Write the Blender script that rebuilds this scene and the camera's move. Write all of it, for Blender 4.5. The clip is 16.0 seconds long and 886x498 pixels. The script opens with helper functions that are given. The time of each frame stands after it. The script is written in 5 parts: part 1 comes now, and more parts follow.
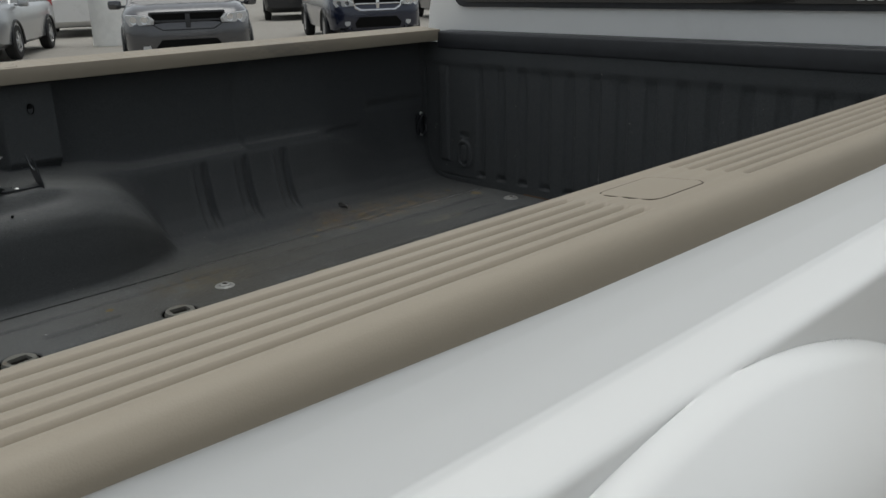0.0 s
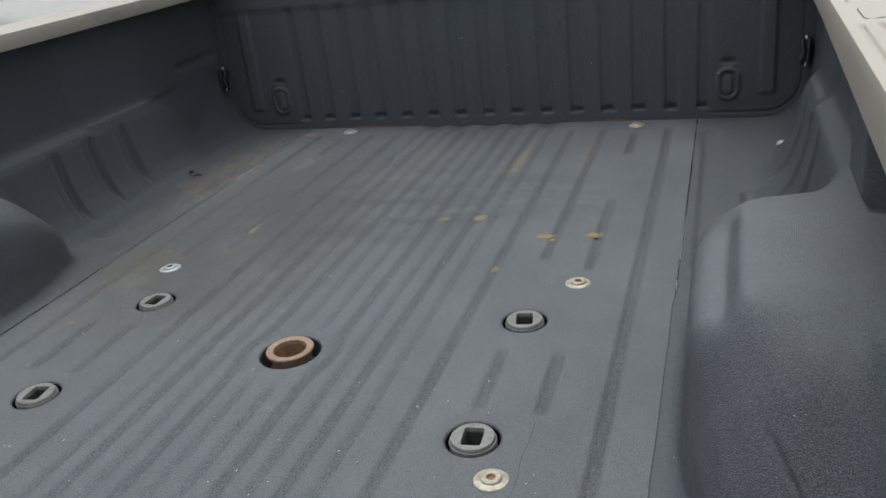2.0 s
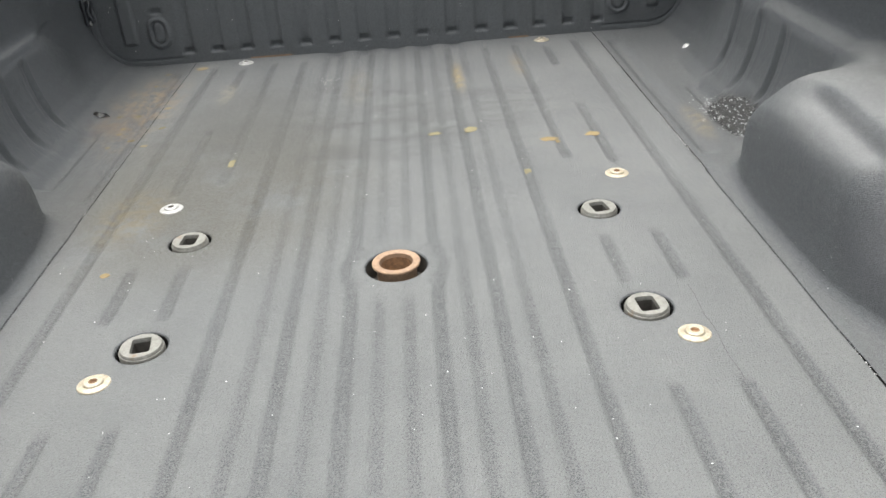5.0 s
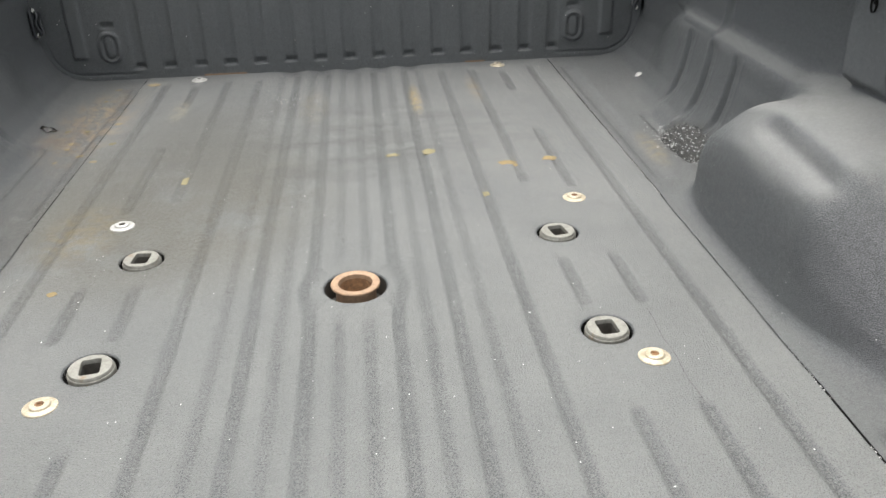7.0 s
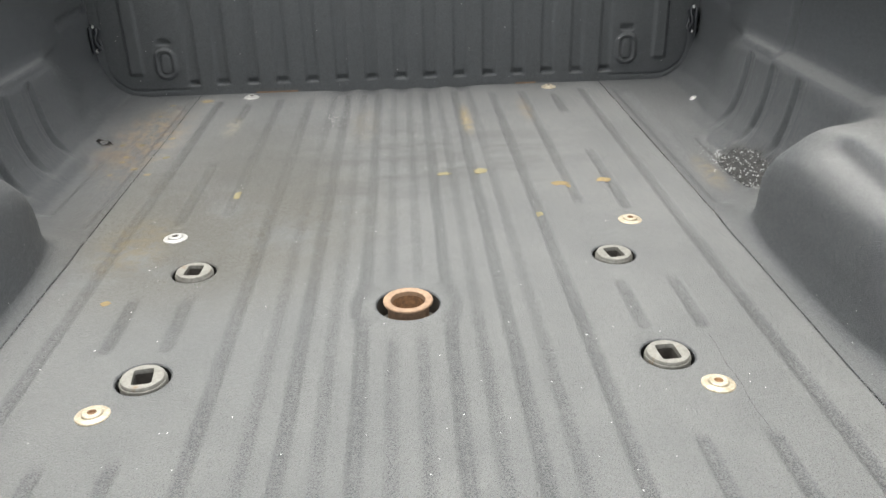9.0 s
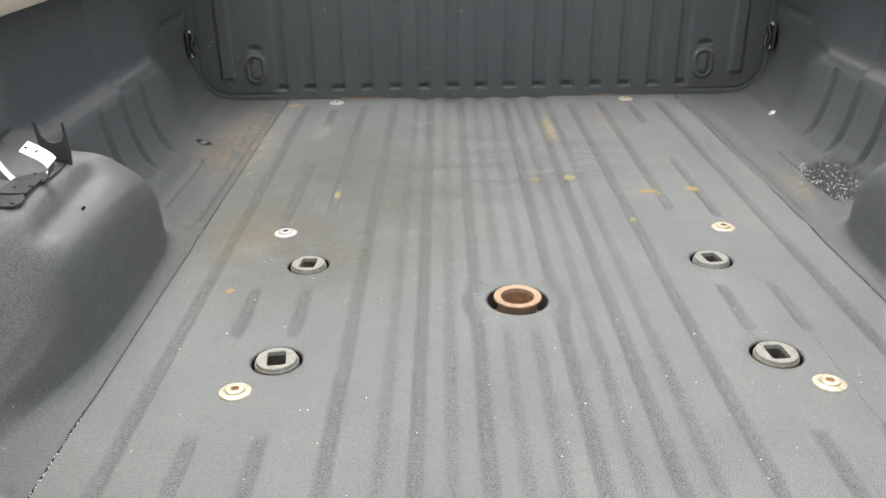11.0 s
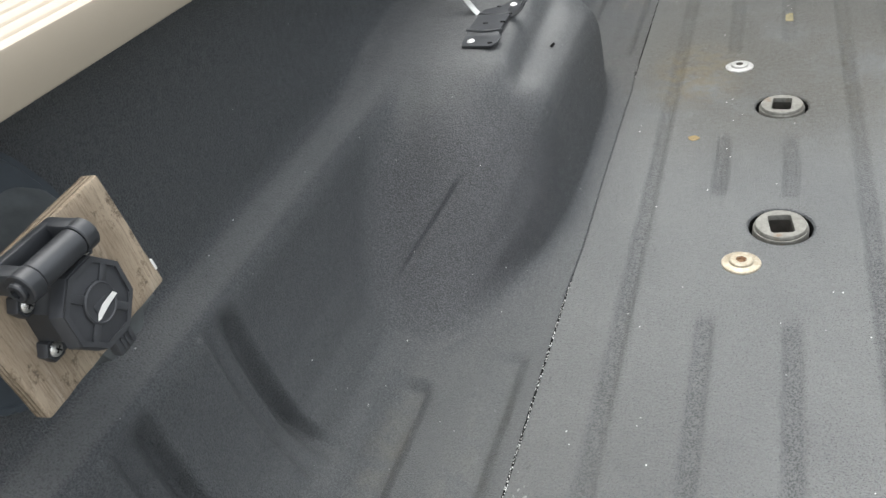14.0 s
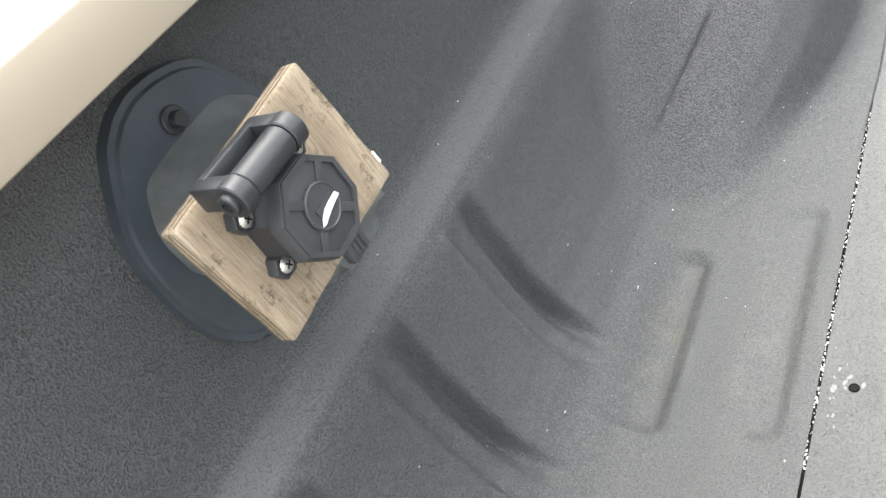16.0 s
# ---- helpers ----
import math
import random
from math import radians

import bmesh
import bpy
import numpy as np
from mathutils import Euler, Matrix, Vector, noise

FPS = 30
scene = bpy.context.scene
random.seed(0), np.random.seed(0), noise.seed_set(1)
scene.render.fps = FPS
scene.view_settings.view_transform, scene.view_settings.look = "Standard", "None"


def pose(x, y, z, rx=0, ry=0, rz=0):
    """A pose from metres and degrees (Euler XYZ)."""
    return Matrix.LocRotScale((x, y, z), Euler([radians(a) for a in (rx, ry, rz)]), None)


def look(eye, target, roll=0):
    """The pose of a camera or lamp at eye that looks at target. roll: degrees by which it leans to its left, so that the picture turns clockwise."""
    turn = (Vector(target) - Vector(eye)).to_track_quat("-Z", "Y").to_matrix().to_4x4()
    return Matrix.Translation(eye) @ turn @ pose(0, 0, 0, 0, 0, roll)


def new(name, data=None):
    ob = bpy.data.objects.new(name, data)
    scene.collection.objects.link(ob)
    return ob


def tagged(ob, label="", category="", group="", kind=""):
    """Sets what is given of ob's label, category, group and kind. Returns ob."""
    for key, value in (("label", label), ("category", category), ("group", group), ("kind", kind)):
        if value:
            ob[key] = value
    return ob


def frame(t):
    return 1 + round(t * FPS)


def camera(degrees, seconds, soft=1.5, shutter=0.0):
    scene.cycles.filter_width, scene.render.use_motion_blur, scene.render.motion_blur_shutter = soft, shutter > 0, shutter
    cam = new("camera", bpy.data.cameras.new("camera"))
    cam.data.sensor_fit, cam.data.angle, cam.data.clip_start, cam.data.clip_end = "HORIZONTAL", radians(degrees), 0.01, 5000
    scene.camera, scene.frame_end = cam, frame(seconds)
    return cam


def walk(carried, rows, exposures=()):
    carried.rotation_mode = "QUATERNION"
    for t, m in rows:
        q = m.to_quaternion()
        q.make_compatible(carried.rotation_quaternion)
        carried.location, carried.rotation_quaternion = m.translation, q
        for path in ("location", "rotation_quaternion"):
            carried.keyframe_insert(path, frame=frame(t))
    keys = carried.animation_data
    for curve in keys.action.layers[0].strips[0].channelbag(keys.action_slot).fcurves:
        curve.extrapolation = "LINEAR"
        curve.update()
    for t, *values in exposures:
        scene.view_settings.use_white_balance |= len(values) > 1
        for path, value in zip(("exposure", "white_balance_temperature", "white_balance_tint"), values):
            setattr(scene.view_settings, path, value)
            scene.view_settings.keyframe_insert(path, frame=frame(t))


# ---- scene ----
cam = camera(56.4, 16.0)
PATH = [
    (0, (1.191, -0.557, 0.663), (-0.186, 0.747, 0.028), -1.7),
    (0.5, (1.143, -0.671, 0.717), (-0.159, 0.673, 0.011), -4.4),
    (1, (1.008, -0.814, 0.725), (-0.224, 0.59, -0), -8.347),
    (1.5, (0.819, -0.991, 0.692), (-0.015, 0.646, -0.101), -7.3),
    (2, (0.672, -1.023, 0.67), (0.035, 0.697, -0.126), -7.0),
    (2.5, (0.58, -1.1, 0.656), (0.199, 0.638, -0.258), -5.3),
    (3, (0.354, -1.202, 0.653), (0.243, 0.53, -0.341), -5.2),
    (3.5, (0.218, -1.176, 0.674), (0.157, 0.573, -0.295), -4.6),
    (3.7, (0.18, -1.151, 0.69), (0.068, 0.595, -0.278), -5.5),
    (5.8, (0.055, -1.172, 0.653), (0.149, 0.584, -0.301), -3.7),
    (6, (0.058, -1.166, 0.65), (0.146, 0.593, -0.297), -3.7),
    (6.5, (0.054, -1.159, 0.648), (0.177, 0.603, -0.289), -2.8),
    (7, (0.041, -1.158, 0.666), (0.199, 0.608, -0.259), -1.6),
    (7.5, (0.036, -1.156, 0.664), (0.114, 0.633, -0.227), -2.2),
    (8, (0.034, -1.141, 0.654), (0.144, 0.648, -0.234), -1.5),
    (8.5, (0.034, -1.14, 0.647), (0.155, 0.65, -0.236), -1.5),
    (8.7, (0.026, -1.14, 0.647), (0.122, 0.655, -0.23), -1.7),
    (10.8, (-0.072, -1.196, 0.647), (-0.044, 0.616, -0.199), -1.0),
    (11, (-0.115, -1.204, 0.654), (-0.123, 0.611, -0.186), -0.9),
    (11.5, (-0.2, -1.17, 0.701), (-0.773, 0.569, -0.104), -4.7),
    (12, (-0.243, -1.103, 0.663), (-0.964, 0.589, -0.123), -0.5),
    (12.5, (-0.253, -1.112, 0.665), (-0.93, 0.597, -0.123), 2.5),
    (13, (-0.294, -1.14, 0.669), (-0.838, 0.613, -0.125), -0.8),
    (13.5, (-0.366, -1.147, 0.642), (-0.768, 0.563, -0.313), -3.1),
    (14, (-0.396, -1.074, 0.623), (-1.099, 0.418, -0.508), -12.1),
    (14.5, (-0.444, -1.023, 0.567), (-1.525, 0.149, -0.641), -28.4),
    (15, (-0.454, -1.013, 0.556), (-1.698, 0.05, -0.595), -34.1),
    (15.5, (-0.455, -1.014, 0.557), (-1.685, 0.06, -0.599), -34.2),
    (16, (-0.452, -1.017, 0.559), (-1.653, 0.09, -0.596), -33.0),
]
EXPOSURES = [(0, -0.22, 6450, 6), (0.5, -0.38, 6350, 6), (1, -0.17, 6150, 6), (1.5, 0.3, 6050, 6), (2, 0.9, 5950, 7), (2.5, 1.43, 6050, 7), (3, 1.70, 6150, 8), (3.5, 1.94, 6300, 8), (6, 2.05, 6700, 8), (8.7, 2.07, 6750, 8), (11, 2.07, 6700, 8), (11.5, 1.63, 6650, 8), (12, 1.03, 6600, 8), (12.5, 1.12, 6450, 8), (13.5, 1.45, 6400, 8), (14.5, 2.12, 6550, 8), (15, 2.56, 6600, 8), (16, 2.74, 6700, 8)]
walk(cam, [(t, look(eye, target, roll)) for t, eye, target, roll in PATH], EXPOSURES)

# ---------------------------------------------------------------- light
world = bpy.data.worlds.new("overcast")
scene.world = world
world.use_nodes = True
wn, wl = world.node_tree.nodes, world.node_tree.links
wn.clear()
sky = wn.new("ShaderNodeTexSky")
sky.sky_type, sky.sun_disc = "NISHITA", False
sky.sun_elevation, sky.sun_rotation = radians(82), radians(327)
sky.air_density, sky.dust_density, sky.ozone_density = 1.0, 3.0, 1.0
grey = wn.new("ShaderNodeHueSaturation")
grey.inputs["Saturation"].default_value = 0.22
back = wn.new("ShaderNodeBackground")
back.inputs["Strength"].default_value = 0.143
wout = wn.new("ShaderNodeOutputWorld")
wl.new(sky.outputs[0], grey.inputs["Color"])
wl.new(grey.outputs[0], back.inputs["Color"])
wl.new(back.outputs[0], wout.inputs["Surface"])

sun_data = bpy.data.lights.new("sun", "SUN")
sun_data.energy, sun_data.angle, sun_data.color = 1.06, radians(55), (1.0, 0.97, 0.93)
sun = new("sun", sun_data)
sun.matrix_world = look((-0.75, 1.15, 20), (0, 0, 10))


# ---------------------------------------------------------------- materials
class Nodes:
    """A small wrapper round a node tree."""

    def __init__(self, name):
        self.mat = bpy.data.materials.new(name)
        self.mat.use_nodes = True
        self.n, self.l = self.mat.node_tree.nodes, self.mat.node_tree.links
        self.bsdf = self.n["Principled BSDF"]
        self.co = self.n.new("ShaderNodeTexCoord").outputs["Object"]

    def link(self, a, b):
        self.l.new(a, b)

    def put(self, socket, v):
        if hasattr(v, "is_output"):
            self.l.new(v, socket)
        else:
            socket.default_value = v

    def noise(self, scale, detail=4, rough=0.55, stretch=None, co=None):
        t = self.n.new("ShaderNodeTexNoise")
        t.inputs["Scale"].default_value, t.inputs["Detail"].default_value, t.inputs["Roughness"].default_value = scale, detail, rough
        src = co or self.co
        if stretch:
            m = self.n.new("ShaderNodeMapping")
            m.inputs["Scale"].default_value = stretch
            self.link(src, m.inputs["Vector"])
            src = m.outputs[0]
        self.link(src, t.inputs["Vector"])
        return t.outputs["Fac"]

    def voronoi(self, scale):
        t = self.n.new("ShaderNodeTexVoronoi")
        t.inputs["Scale"].default_value = scale
        self.link(self.co, t.inputs["Vector"])
        return t.outputs["Distance"]

    def remap(self, v, a, b, c=0.0, d=1.0):
        m = self.n.new("ShaderNodeMapRange")
        m.interpolation_type = "SMOOTHSTEP"
        self.put(m.inputs["Value"], v)
        for key, val in zip(("From Min", "From Max", "To Min", "To Max"), (a, b, c, d)):
            m.inputs[key].default_value = val
        return m.outputs[0]

    def math(self, op, a, b=0.0):
        m = self.n.new("ShaderNodeMath")
        m.operation = op
        self.put(m.inputs[0], a)
        self.put(m.inputs[1], b)
        return m.outputs[0]

    def mix(self, f, a, b):
        m = self.n.new("ShaderNodeMix")
        m.data_type = "RGBA"
        self.put(m.inputs[0], f)
        self.put(m.inputs[6], a if hasattr(a, "is_output") else (*a, 1))
        self.put(m.inputs[7], b if hasattr(b, "is_output") else (*b, 1))
        return m.outputs[2]

    def blob(self, centre, radii, soft=0.5):
        """1 inside an ellipse on the plan, fading to 0 at its rim."""
        m = self.n.new("ShaderNodeMapping")
        m.vector_type = "POINT"
        m.inputs["Location"].default_value = [-c / r for c, r in zip(centre, radii)]
        m.inputs["Scale"].default_value = [1 / r for r in radii]
        self.link(self.co, m.inputs["Vector"])
        v = self.n.new("ShaderNodeVectorMath")
        v.operation = "LENGTH"
        self.link(m.outputs[0], v.inputs[0])
        return self.remap(v.outputs["Value"], soft, 1.0, 1.0, 0.0)

    def bump(self, height, strength, distance):
        b = self.n.new("ShaderNodeBump")
        b.inputs["Strength"].default_value, b.inputs["Distance"].default_value = strength, distance
        self.link(height, b.inputs["Height"])
        old = self.bsdf.inputs["Normal"]
        if old.links:
            self.link(old.links[0].from_socket, b.inputs["Normal"])
        self.link(b.outputs[0], old)

    def done(self, color, rough, metal=0.0, **more):
        color = color if hasattr(color, "is_output") else (*color, 1)
        self.put(self.bsdf.inputs["Base Color"], color)
        self.put(self.bsdf.inputs["Roughness"], rough)
        self.put(self.bsdf.inputs["Metallic"], metal)
        for key, v in more.items():
            self.bsdf.inputs[key.replace("_", " ")].default_value = v
        return self.mat


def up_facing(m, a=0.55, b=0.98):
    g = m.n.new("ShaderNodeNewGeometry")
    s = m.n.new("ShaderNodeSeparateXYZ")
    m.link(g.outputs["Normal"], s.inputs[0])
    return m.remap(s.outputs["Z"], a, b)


def make_liner(name, floor=False):
    m = Nodes(name)
    pebble = m.noise(380 if floor else 640, 2, 0.5)
    grain = m.noise(700, 2, 0.5)
    blotch = m.noise(4.5, 5, 0.6)
    fine = m.noise(140, 5, 0.75)
    dark, pale = ((0.050, 0.0535, 0.056), (0.068, 0.072, 0.0745)) if floor else ((0.050, 0.0540, 0.0568), (0.084, 0.089, 0.092))
    base = m.mix(m.remap(pebble, 0.30, 0.70), dark, pale)
    # thin patchy dust on faces that look up, and their lit tone painted in
    lit_dust = m.math("MULTIPLY", up_facing(m, *((0.80, 0.99) if floor else (0.80, 0.995))), m.remap(blotch, 0.25, 0.7, 0.6, 1.0))
    lit_dust = m.math("MULTIPLY", lit_dust, m.remap(pebble, 0.3, 0.62, 0.75, 1.0))
    patch = m.noise(2.6, 4, 0.6)
    wear = m.math("MULTIPLY", m.math("SUBTRACT", m.noise(13, 5, 0.7, (1, 0.35, 1)), 0.5), 0.10)
    speck = m.math("ADD", m.noise(620, 1.5, 0.5), wear)
    speck = m.math("ADD", speck, m.math("MULTIPLY", m.math("SUBTRACT", patch, 0.5), 0.22))
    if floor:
        # channels darkened by depth, their shade painted in; dark pits lie thicker there
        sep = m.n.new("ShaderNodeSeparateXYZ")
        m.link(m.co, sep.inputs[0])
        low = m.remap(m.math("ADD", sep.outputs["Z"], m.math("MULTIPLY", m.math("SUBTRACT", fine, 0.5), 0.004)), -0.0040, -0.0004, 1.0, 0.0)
        lit_dust = m.math("MULTIPLY", lit_dust, m.math("SUBTRACT", 1.0, m.math("MULTIPLY", low, 0.27)))
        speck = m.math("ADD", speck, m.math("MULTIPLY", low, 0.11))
    col = m.mix(lit_dust, base, (0.120, 0.1235, 0.1215) if floor else (0.088, 0.0915, 0.092))
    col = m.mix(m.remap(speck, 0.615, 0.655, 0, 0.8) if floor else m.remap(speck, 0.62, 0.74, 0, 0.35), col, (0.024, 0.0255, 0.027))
    col = m.mix(m.remap(grain, 0.56, 0.72, 0, 0.16), col, (0.19, 0.195, 0.195))
    mud = m.math("MULTIPLY", m.blob((-0.655, 0.93, 0), (0.13, 0.40, 0.3), 0.1), m.remap(m.noise(34, 6, 0.75, (1, 0.6, 1)), 0.45, 0.60))
    rust = m.math("MULTIPLY", m.blob((-0.700, 0.83, 0), (0.085, 0.17, 0.3), 0.2), m.remap(m.noise(22, 6, 0.75, (0.6, 1, 1)), 0.38, 0.62))
    olive = m.math("MULTIPLY", m.blob((-0.37, 0.40, 0), (0.42, 0.52, 1), 0.35), m.remap(m.noise(5, 6, 0.7), 0.32, 0.54, 0, 0.95))
    olive = m.math("MULTIPLY", olive, m.remap(m.noise(180, 4, 0.7), 0.3, 0.62, 1.0, 0.35))
    col = m.mix(olive, col, (0.046, 0.041, 0.028))
    col = m.mix(m.math("MULTIPLY", mud, 0.85), col, (0.20, 0.150, 0.090))
    col = m.mix(m.math("MULTIPLY", rust, 0.6), col, (0.085, 0.058, 0.040))
    damp = m.math("MULTIPLY", m.blob((-0.05, 0.70, 0), (0.8, 0.36, 1), 0.2), m.remap(m.noise(8, 5, 0.7, (0.5, 1.7, 1)), 0.38, 0.68, 0, 0.7))
    col = m.mix(damp, col, (0.045, 0.0465, 0.046))
    soiled = m.math("MULTIPLY", m.blob((-0.36, 0.72, 0), (0.36, 0.55, 1), 0.2), m.remap(m.noise(4, 6, 0.65), 0.30, 0.62, 0.1, 0.65))
    col = m.mix(soiled, col, (0.058, 0.0585, 0.055))
    # rear left of the bed toned darker in soft patches
    darker = m.math("MULTIPLY", m.blob((-0.62, -0.80, 0), (0.34, 0.55, 0.2), 0.2), m.remap(m.noise(6, 5, 0.65), 0.25, 0.6, *((0.45, 0.8) if floor else (0.15, 0.4))))
    col = m.mix(darker, col, (0.064, 0.0665, 0.0655))
    for place, size, tone, amount in (((0.171, 0.99, 0), (0.022, 0.16, 1), (0.24, 0.18, 0.075), 0.7), ((-0.45, 1.0, 0), (0.03, 0.12, 1), (0.22, 0.2, 0.15), 0.45), ((0.338, 1.07, 0), (0.026, 0.16, 1), (0.17, 0.135, 0.08), 0.5), ((-0.10, 0.98, 0), (0.05, 0.20, 1), (0.13, 0.115, 0.085), 0.4), ((0.668, 0.53, 0), (0.03, 0.14, 1), (0.22, 0.17, 0.08), 0.45), ((-0.50, 0.27, 0), (0.10, 0.16, 1), (0.12, 0.095, 0.05), 0.5), ((-0.733, -0.595, 0), (0.026, 0.125, 1), (0.165, 0.157, 0.128), 0.26), ((-0.722, -0.600, 0), (0.010, 0.11, 1), (0.050, 0.045, 0.034), 0.35), ((-0.655, -0.60, 0), (0.026, 0.14, 1), (0.15, 0.147, 0.128), 0.18), ((-0.625, -0.56, 0), (0.010, 0.12, 1), (0.05, 0.047, 0.040), 0.4)):
        streak = m.math("MULTIPLY", m.blob(place, size, 0.3), m.remap(m.noise(40, 4, 0.7), 0.35, 0.65))
        col = m.mix(m.math("MULTIPLY", streak, amount), col, tone)
    # dusty ledges and crowns, with the light they catch painted in
    if not floor:
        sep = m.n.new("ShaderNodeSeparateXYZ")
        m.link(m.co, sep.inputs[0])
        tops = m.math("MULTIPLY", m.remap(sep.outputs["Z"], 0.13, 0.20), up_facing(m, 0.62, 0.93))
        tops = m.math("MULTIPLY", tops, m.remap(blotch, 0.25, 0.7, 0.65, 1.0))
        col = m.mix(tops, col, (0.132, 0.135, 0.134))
    # shoulders of the wheel wells: pale patch painted for the light on them
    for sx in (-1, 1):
        lit_shoulder = m.math("MULTIPLY", m.blob((sx * 0.660, -0.03, 0.198), (0.056, 0.21, 0.05), 0.45), m.remap(pebble, 0.3, 0.6, 0.45, 0.9))
        col = m.mix(lit_shoulder, col, (0.125, 0.128, 0.128))
    # the rear slopes of the wells are a darker, coarser black
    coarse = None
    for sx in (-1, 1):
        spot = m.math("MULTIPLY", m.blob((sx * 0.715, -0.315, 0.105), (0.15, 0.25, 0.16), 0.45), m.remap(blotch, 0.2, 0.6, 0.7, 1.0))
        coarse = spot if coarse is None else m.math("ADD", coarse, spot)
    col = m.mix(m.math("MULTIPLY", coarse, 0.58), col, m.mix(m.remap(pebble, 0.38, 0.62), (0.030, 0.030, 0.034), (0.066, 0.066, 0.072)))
    wet = m.math("MULTIPLY", m.blob((0.742, 0.53, 0.01), (0.055, 0.15, 0.2), 0.6), m.remap(fine, 0.3, 0.5, 0.6, 1.0))
    col = m.mix(m.math("MULTIPLY", wet, 0.92), col, (0.024, 0.0235, 0.022))
    chips = m.remap(m.voronoi(46), 0.022, 0.012)
    col = m.mix(m.math("MULTIPLY", chips, m.remap(m.noise(7), 0.47, 0.56)), col, (0.42, 0.42, 0.40))
    if not floor:
        # the moulded grain, painted as if lit: shaded pits, brighter grains
        col = m.mix(m.remap(pebble, 0.32, 0.50, 0.36, 0.0), col, (0.026, 0.027, 0.029))
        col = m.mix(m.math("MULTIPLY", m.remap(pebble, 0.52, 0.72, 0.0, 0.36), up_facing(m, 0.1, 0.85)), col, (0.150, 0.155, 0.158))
    m.bump(m.noise(5, 2), 0.06, 0.02)
    m.bump(pebble, 1.0, 0.0030 if floor else 0.0025)
    m.bump(grain, 0.6, 0.0016)
    return m.done(col, m.math("SUBTRACT", m.remap(fine, 0.3, 0.7, 0.5, 0.68) if floor else m.remap(fine, 0.3, 0.7, 0.40, 0.60), m.math("MULTIPLY", wet, 0.3)), Specular_IOR_Level=0.34)


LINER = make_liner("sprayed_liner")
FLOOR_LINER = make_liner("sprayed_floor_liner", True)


def make_tan():
    m = Nodes("tan_plastic")
    f = m.noise(900, 2)
    c = m.mix(m.noise(6, 5, 0.6), (0.279, 0.243, 0.190), (0.333, 0.292, 0.230))
    scuff = m.math("MULTIPLY", m.blob((-0.8, 0.75, 0.47), (0.1, 0.22, 0.2), 0.2), m.remap(m.noise(35, 5, 0.7, (1, 0.3, 1)), 0.42, 0.6))
    c = m.mix(m.math("MULTIPLY", scuff, 0.6), c, (0.2, 0.18, 0.16))
    m.bump(f, 0.2, 0.0006)
    return m.done(c, 0.52, Specular_IOR_Level=0.4)


def make_paint(name, color, flake=0.0, dirt=(0.2, 0.19, 0.17), coat=0.6, rough=0.38):
    m = Nodes(name)
    c = m.mix(m.remap(m.noise(3, 6, 0.65), 0.5, 0.85, 0, 0.22), color, dirt)
    chip = m.remap(m.voronoi(9), 0.018, 0.010)
    c = m.mix(m.math("MULTIPLY", chip, 0.7), c, (0.08, 0.07, 0.06))
    m.bump(m.noise(40, 2), 0.03, 0.002)
    return m.done(c, rough, flake, Coat_Weight=coat, Coat_Roughness=0.12)


def make_plain(name, color, rough, metal=0.0, var=0.25, scale=40, bump=0.15, dist=0.001):
    m = Nodes(name)
    n = m.noise(scale, 5, 0.65)
    c = m.mix(m.remap(n, 0.25, 0.75), tuple(v * (1 - var) for v in color), tuple(min(1, v * (1 + var)) for v in color))
    m.bump(m.noise(scale * 6, 3), bump, dist)
    return m.done(c, m.remap(n, 0.2, 0.8, max(0.04, rough - 0.08), min(1, rough + 0.08)), metal)


def make_wood():
    m = Nodes("weathered_plywood")
    grain = m.noise(30, 8, 0.7, (1, 1.6, 0.14))
    fine = m.noise(420, 6, 0.75, (1, 1.5, 0.09))
    c = m.mix(m.remap(grain, 0.3, 0.7), (0.360, 0.297, 0.219), (0.245, 0.194, 0.138))
    bleached = m.math("MULTIPLY", m.remap(m.noise(16, 5, 0.7, (1, 1.4, 0.5)), 0.44, 0.60), m.remap(fine, 0.35, 0.6, 0.9, 0.3))
    c = m.mix(m.math("MULTIPLY", bleached, 0.55), c, (0.46, 0.405, 0.335))
    c = m.mix(m.remap(fine, 0.44, 0.66, 0, 0.6), c, (0.15, 0.114, 0.078))
    stain = m.remap(m.noise(75, 6, 0.8, (1, 1, 0.8)), 0.52, 0.66, 0, 0.85)
    c = m.mix(stain, c, (0.065, 0.047, 0.031))
    m.bump(fine, 0.7, 0.0016)
    return m.done(c, 0.75, Specular_IOR_Level=0.25)


def make_rust():
    m = Nodes("rusted_steel")
    n = m.noise(90, 6, 0.7)
    c = m.mix(m.remap(n, 0.35, 0.65), (0.20, 0.112, 0.052), (0.11, 0.058, 0.028))
    c = m.mix(m.remap(m.noise(30, 4), 0.55, 0.75, 0, 0.4), c, (0.2, 0.14, 0.1))
    m.bump(n, 0.5, 0.0015)
    return m.done(c, 0.8, 0.15)


def make_zinc():
    m = Nodes("yellowed_zinc")
    n = m.noise(110, 5, 0.7)
    c = m.mix(m.remap(n, 0.35, 0.65), (0.40, 0.362, 0.285), (0.27, 0.23, 0.16))
    c = m.mix(m.remap(m.noise(260, 4), 0.6, 0.75, 0, 0.6), c, (0.16, 0.10, 0.05))
    m.bump(n, 0.3, 0.0006)
    return m.done(c, 0.42, 0.35)


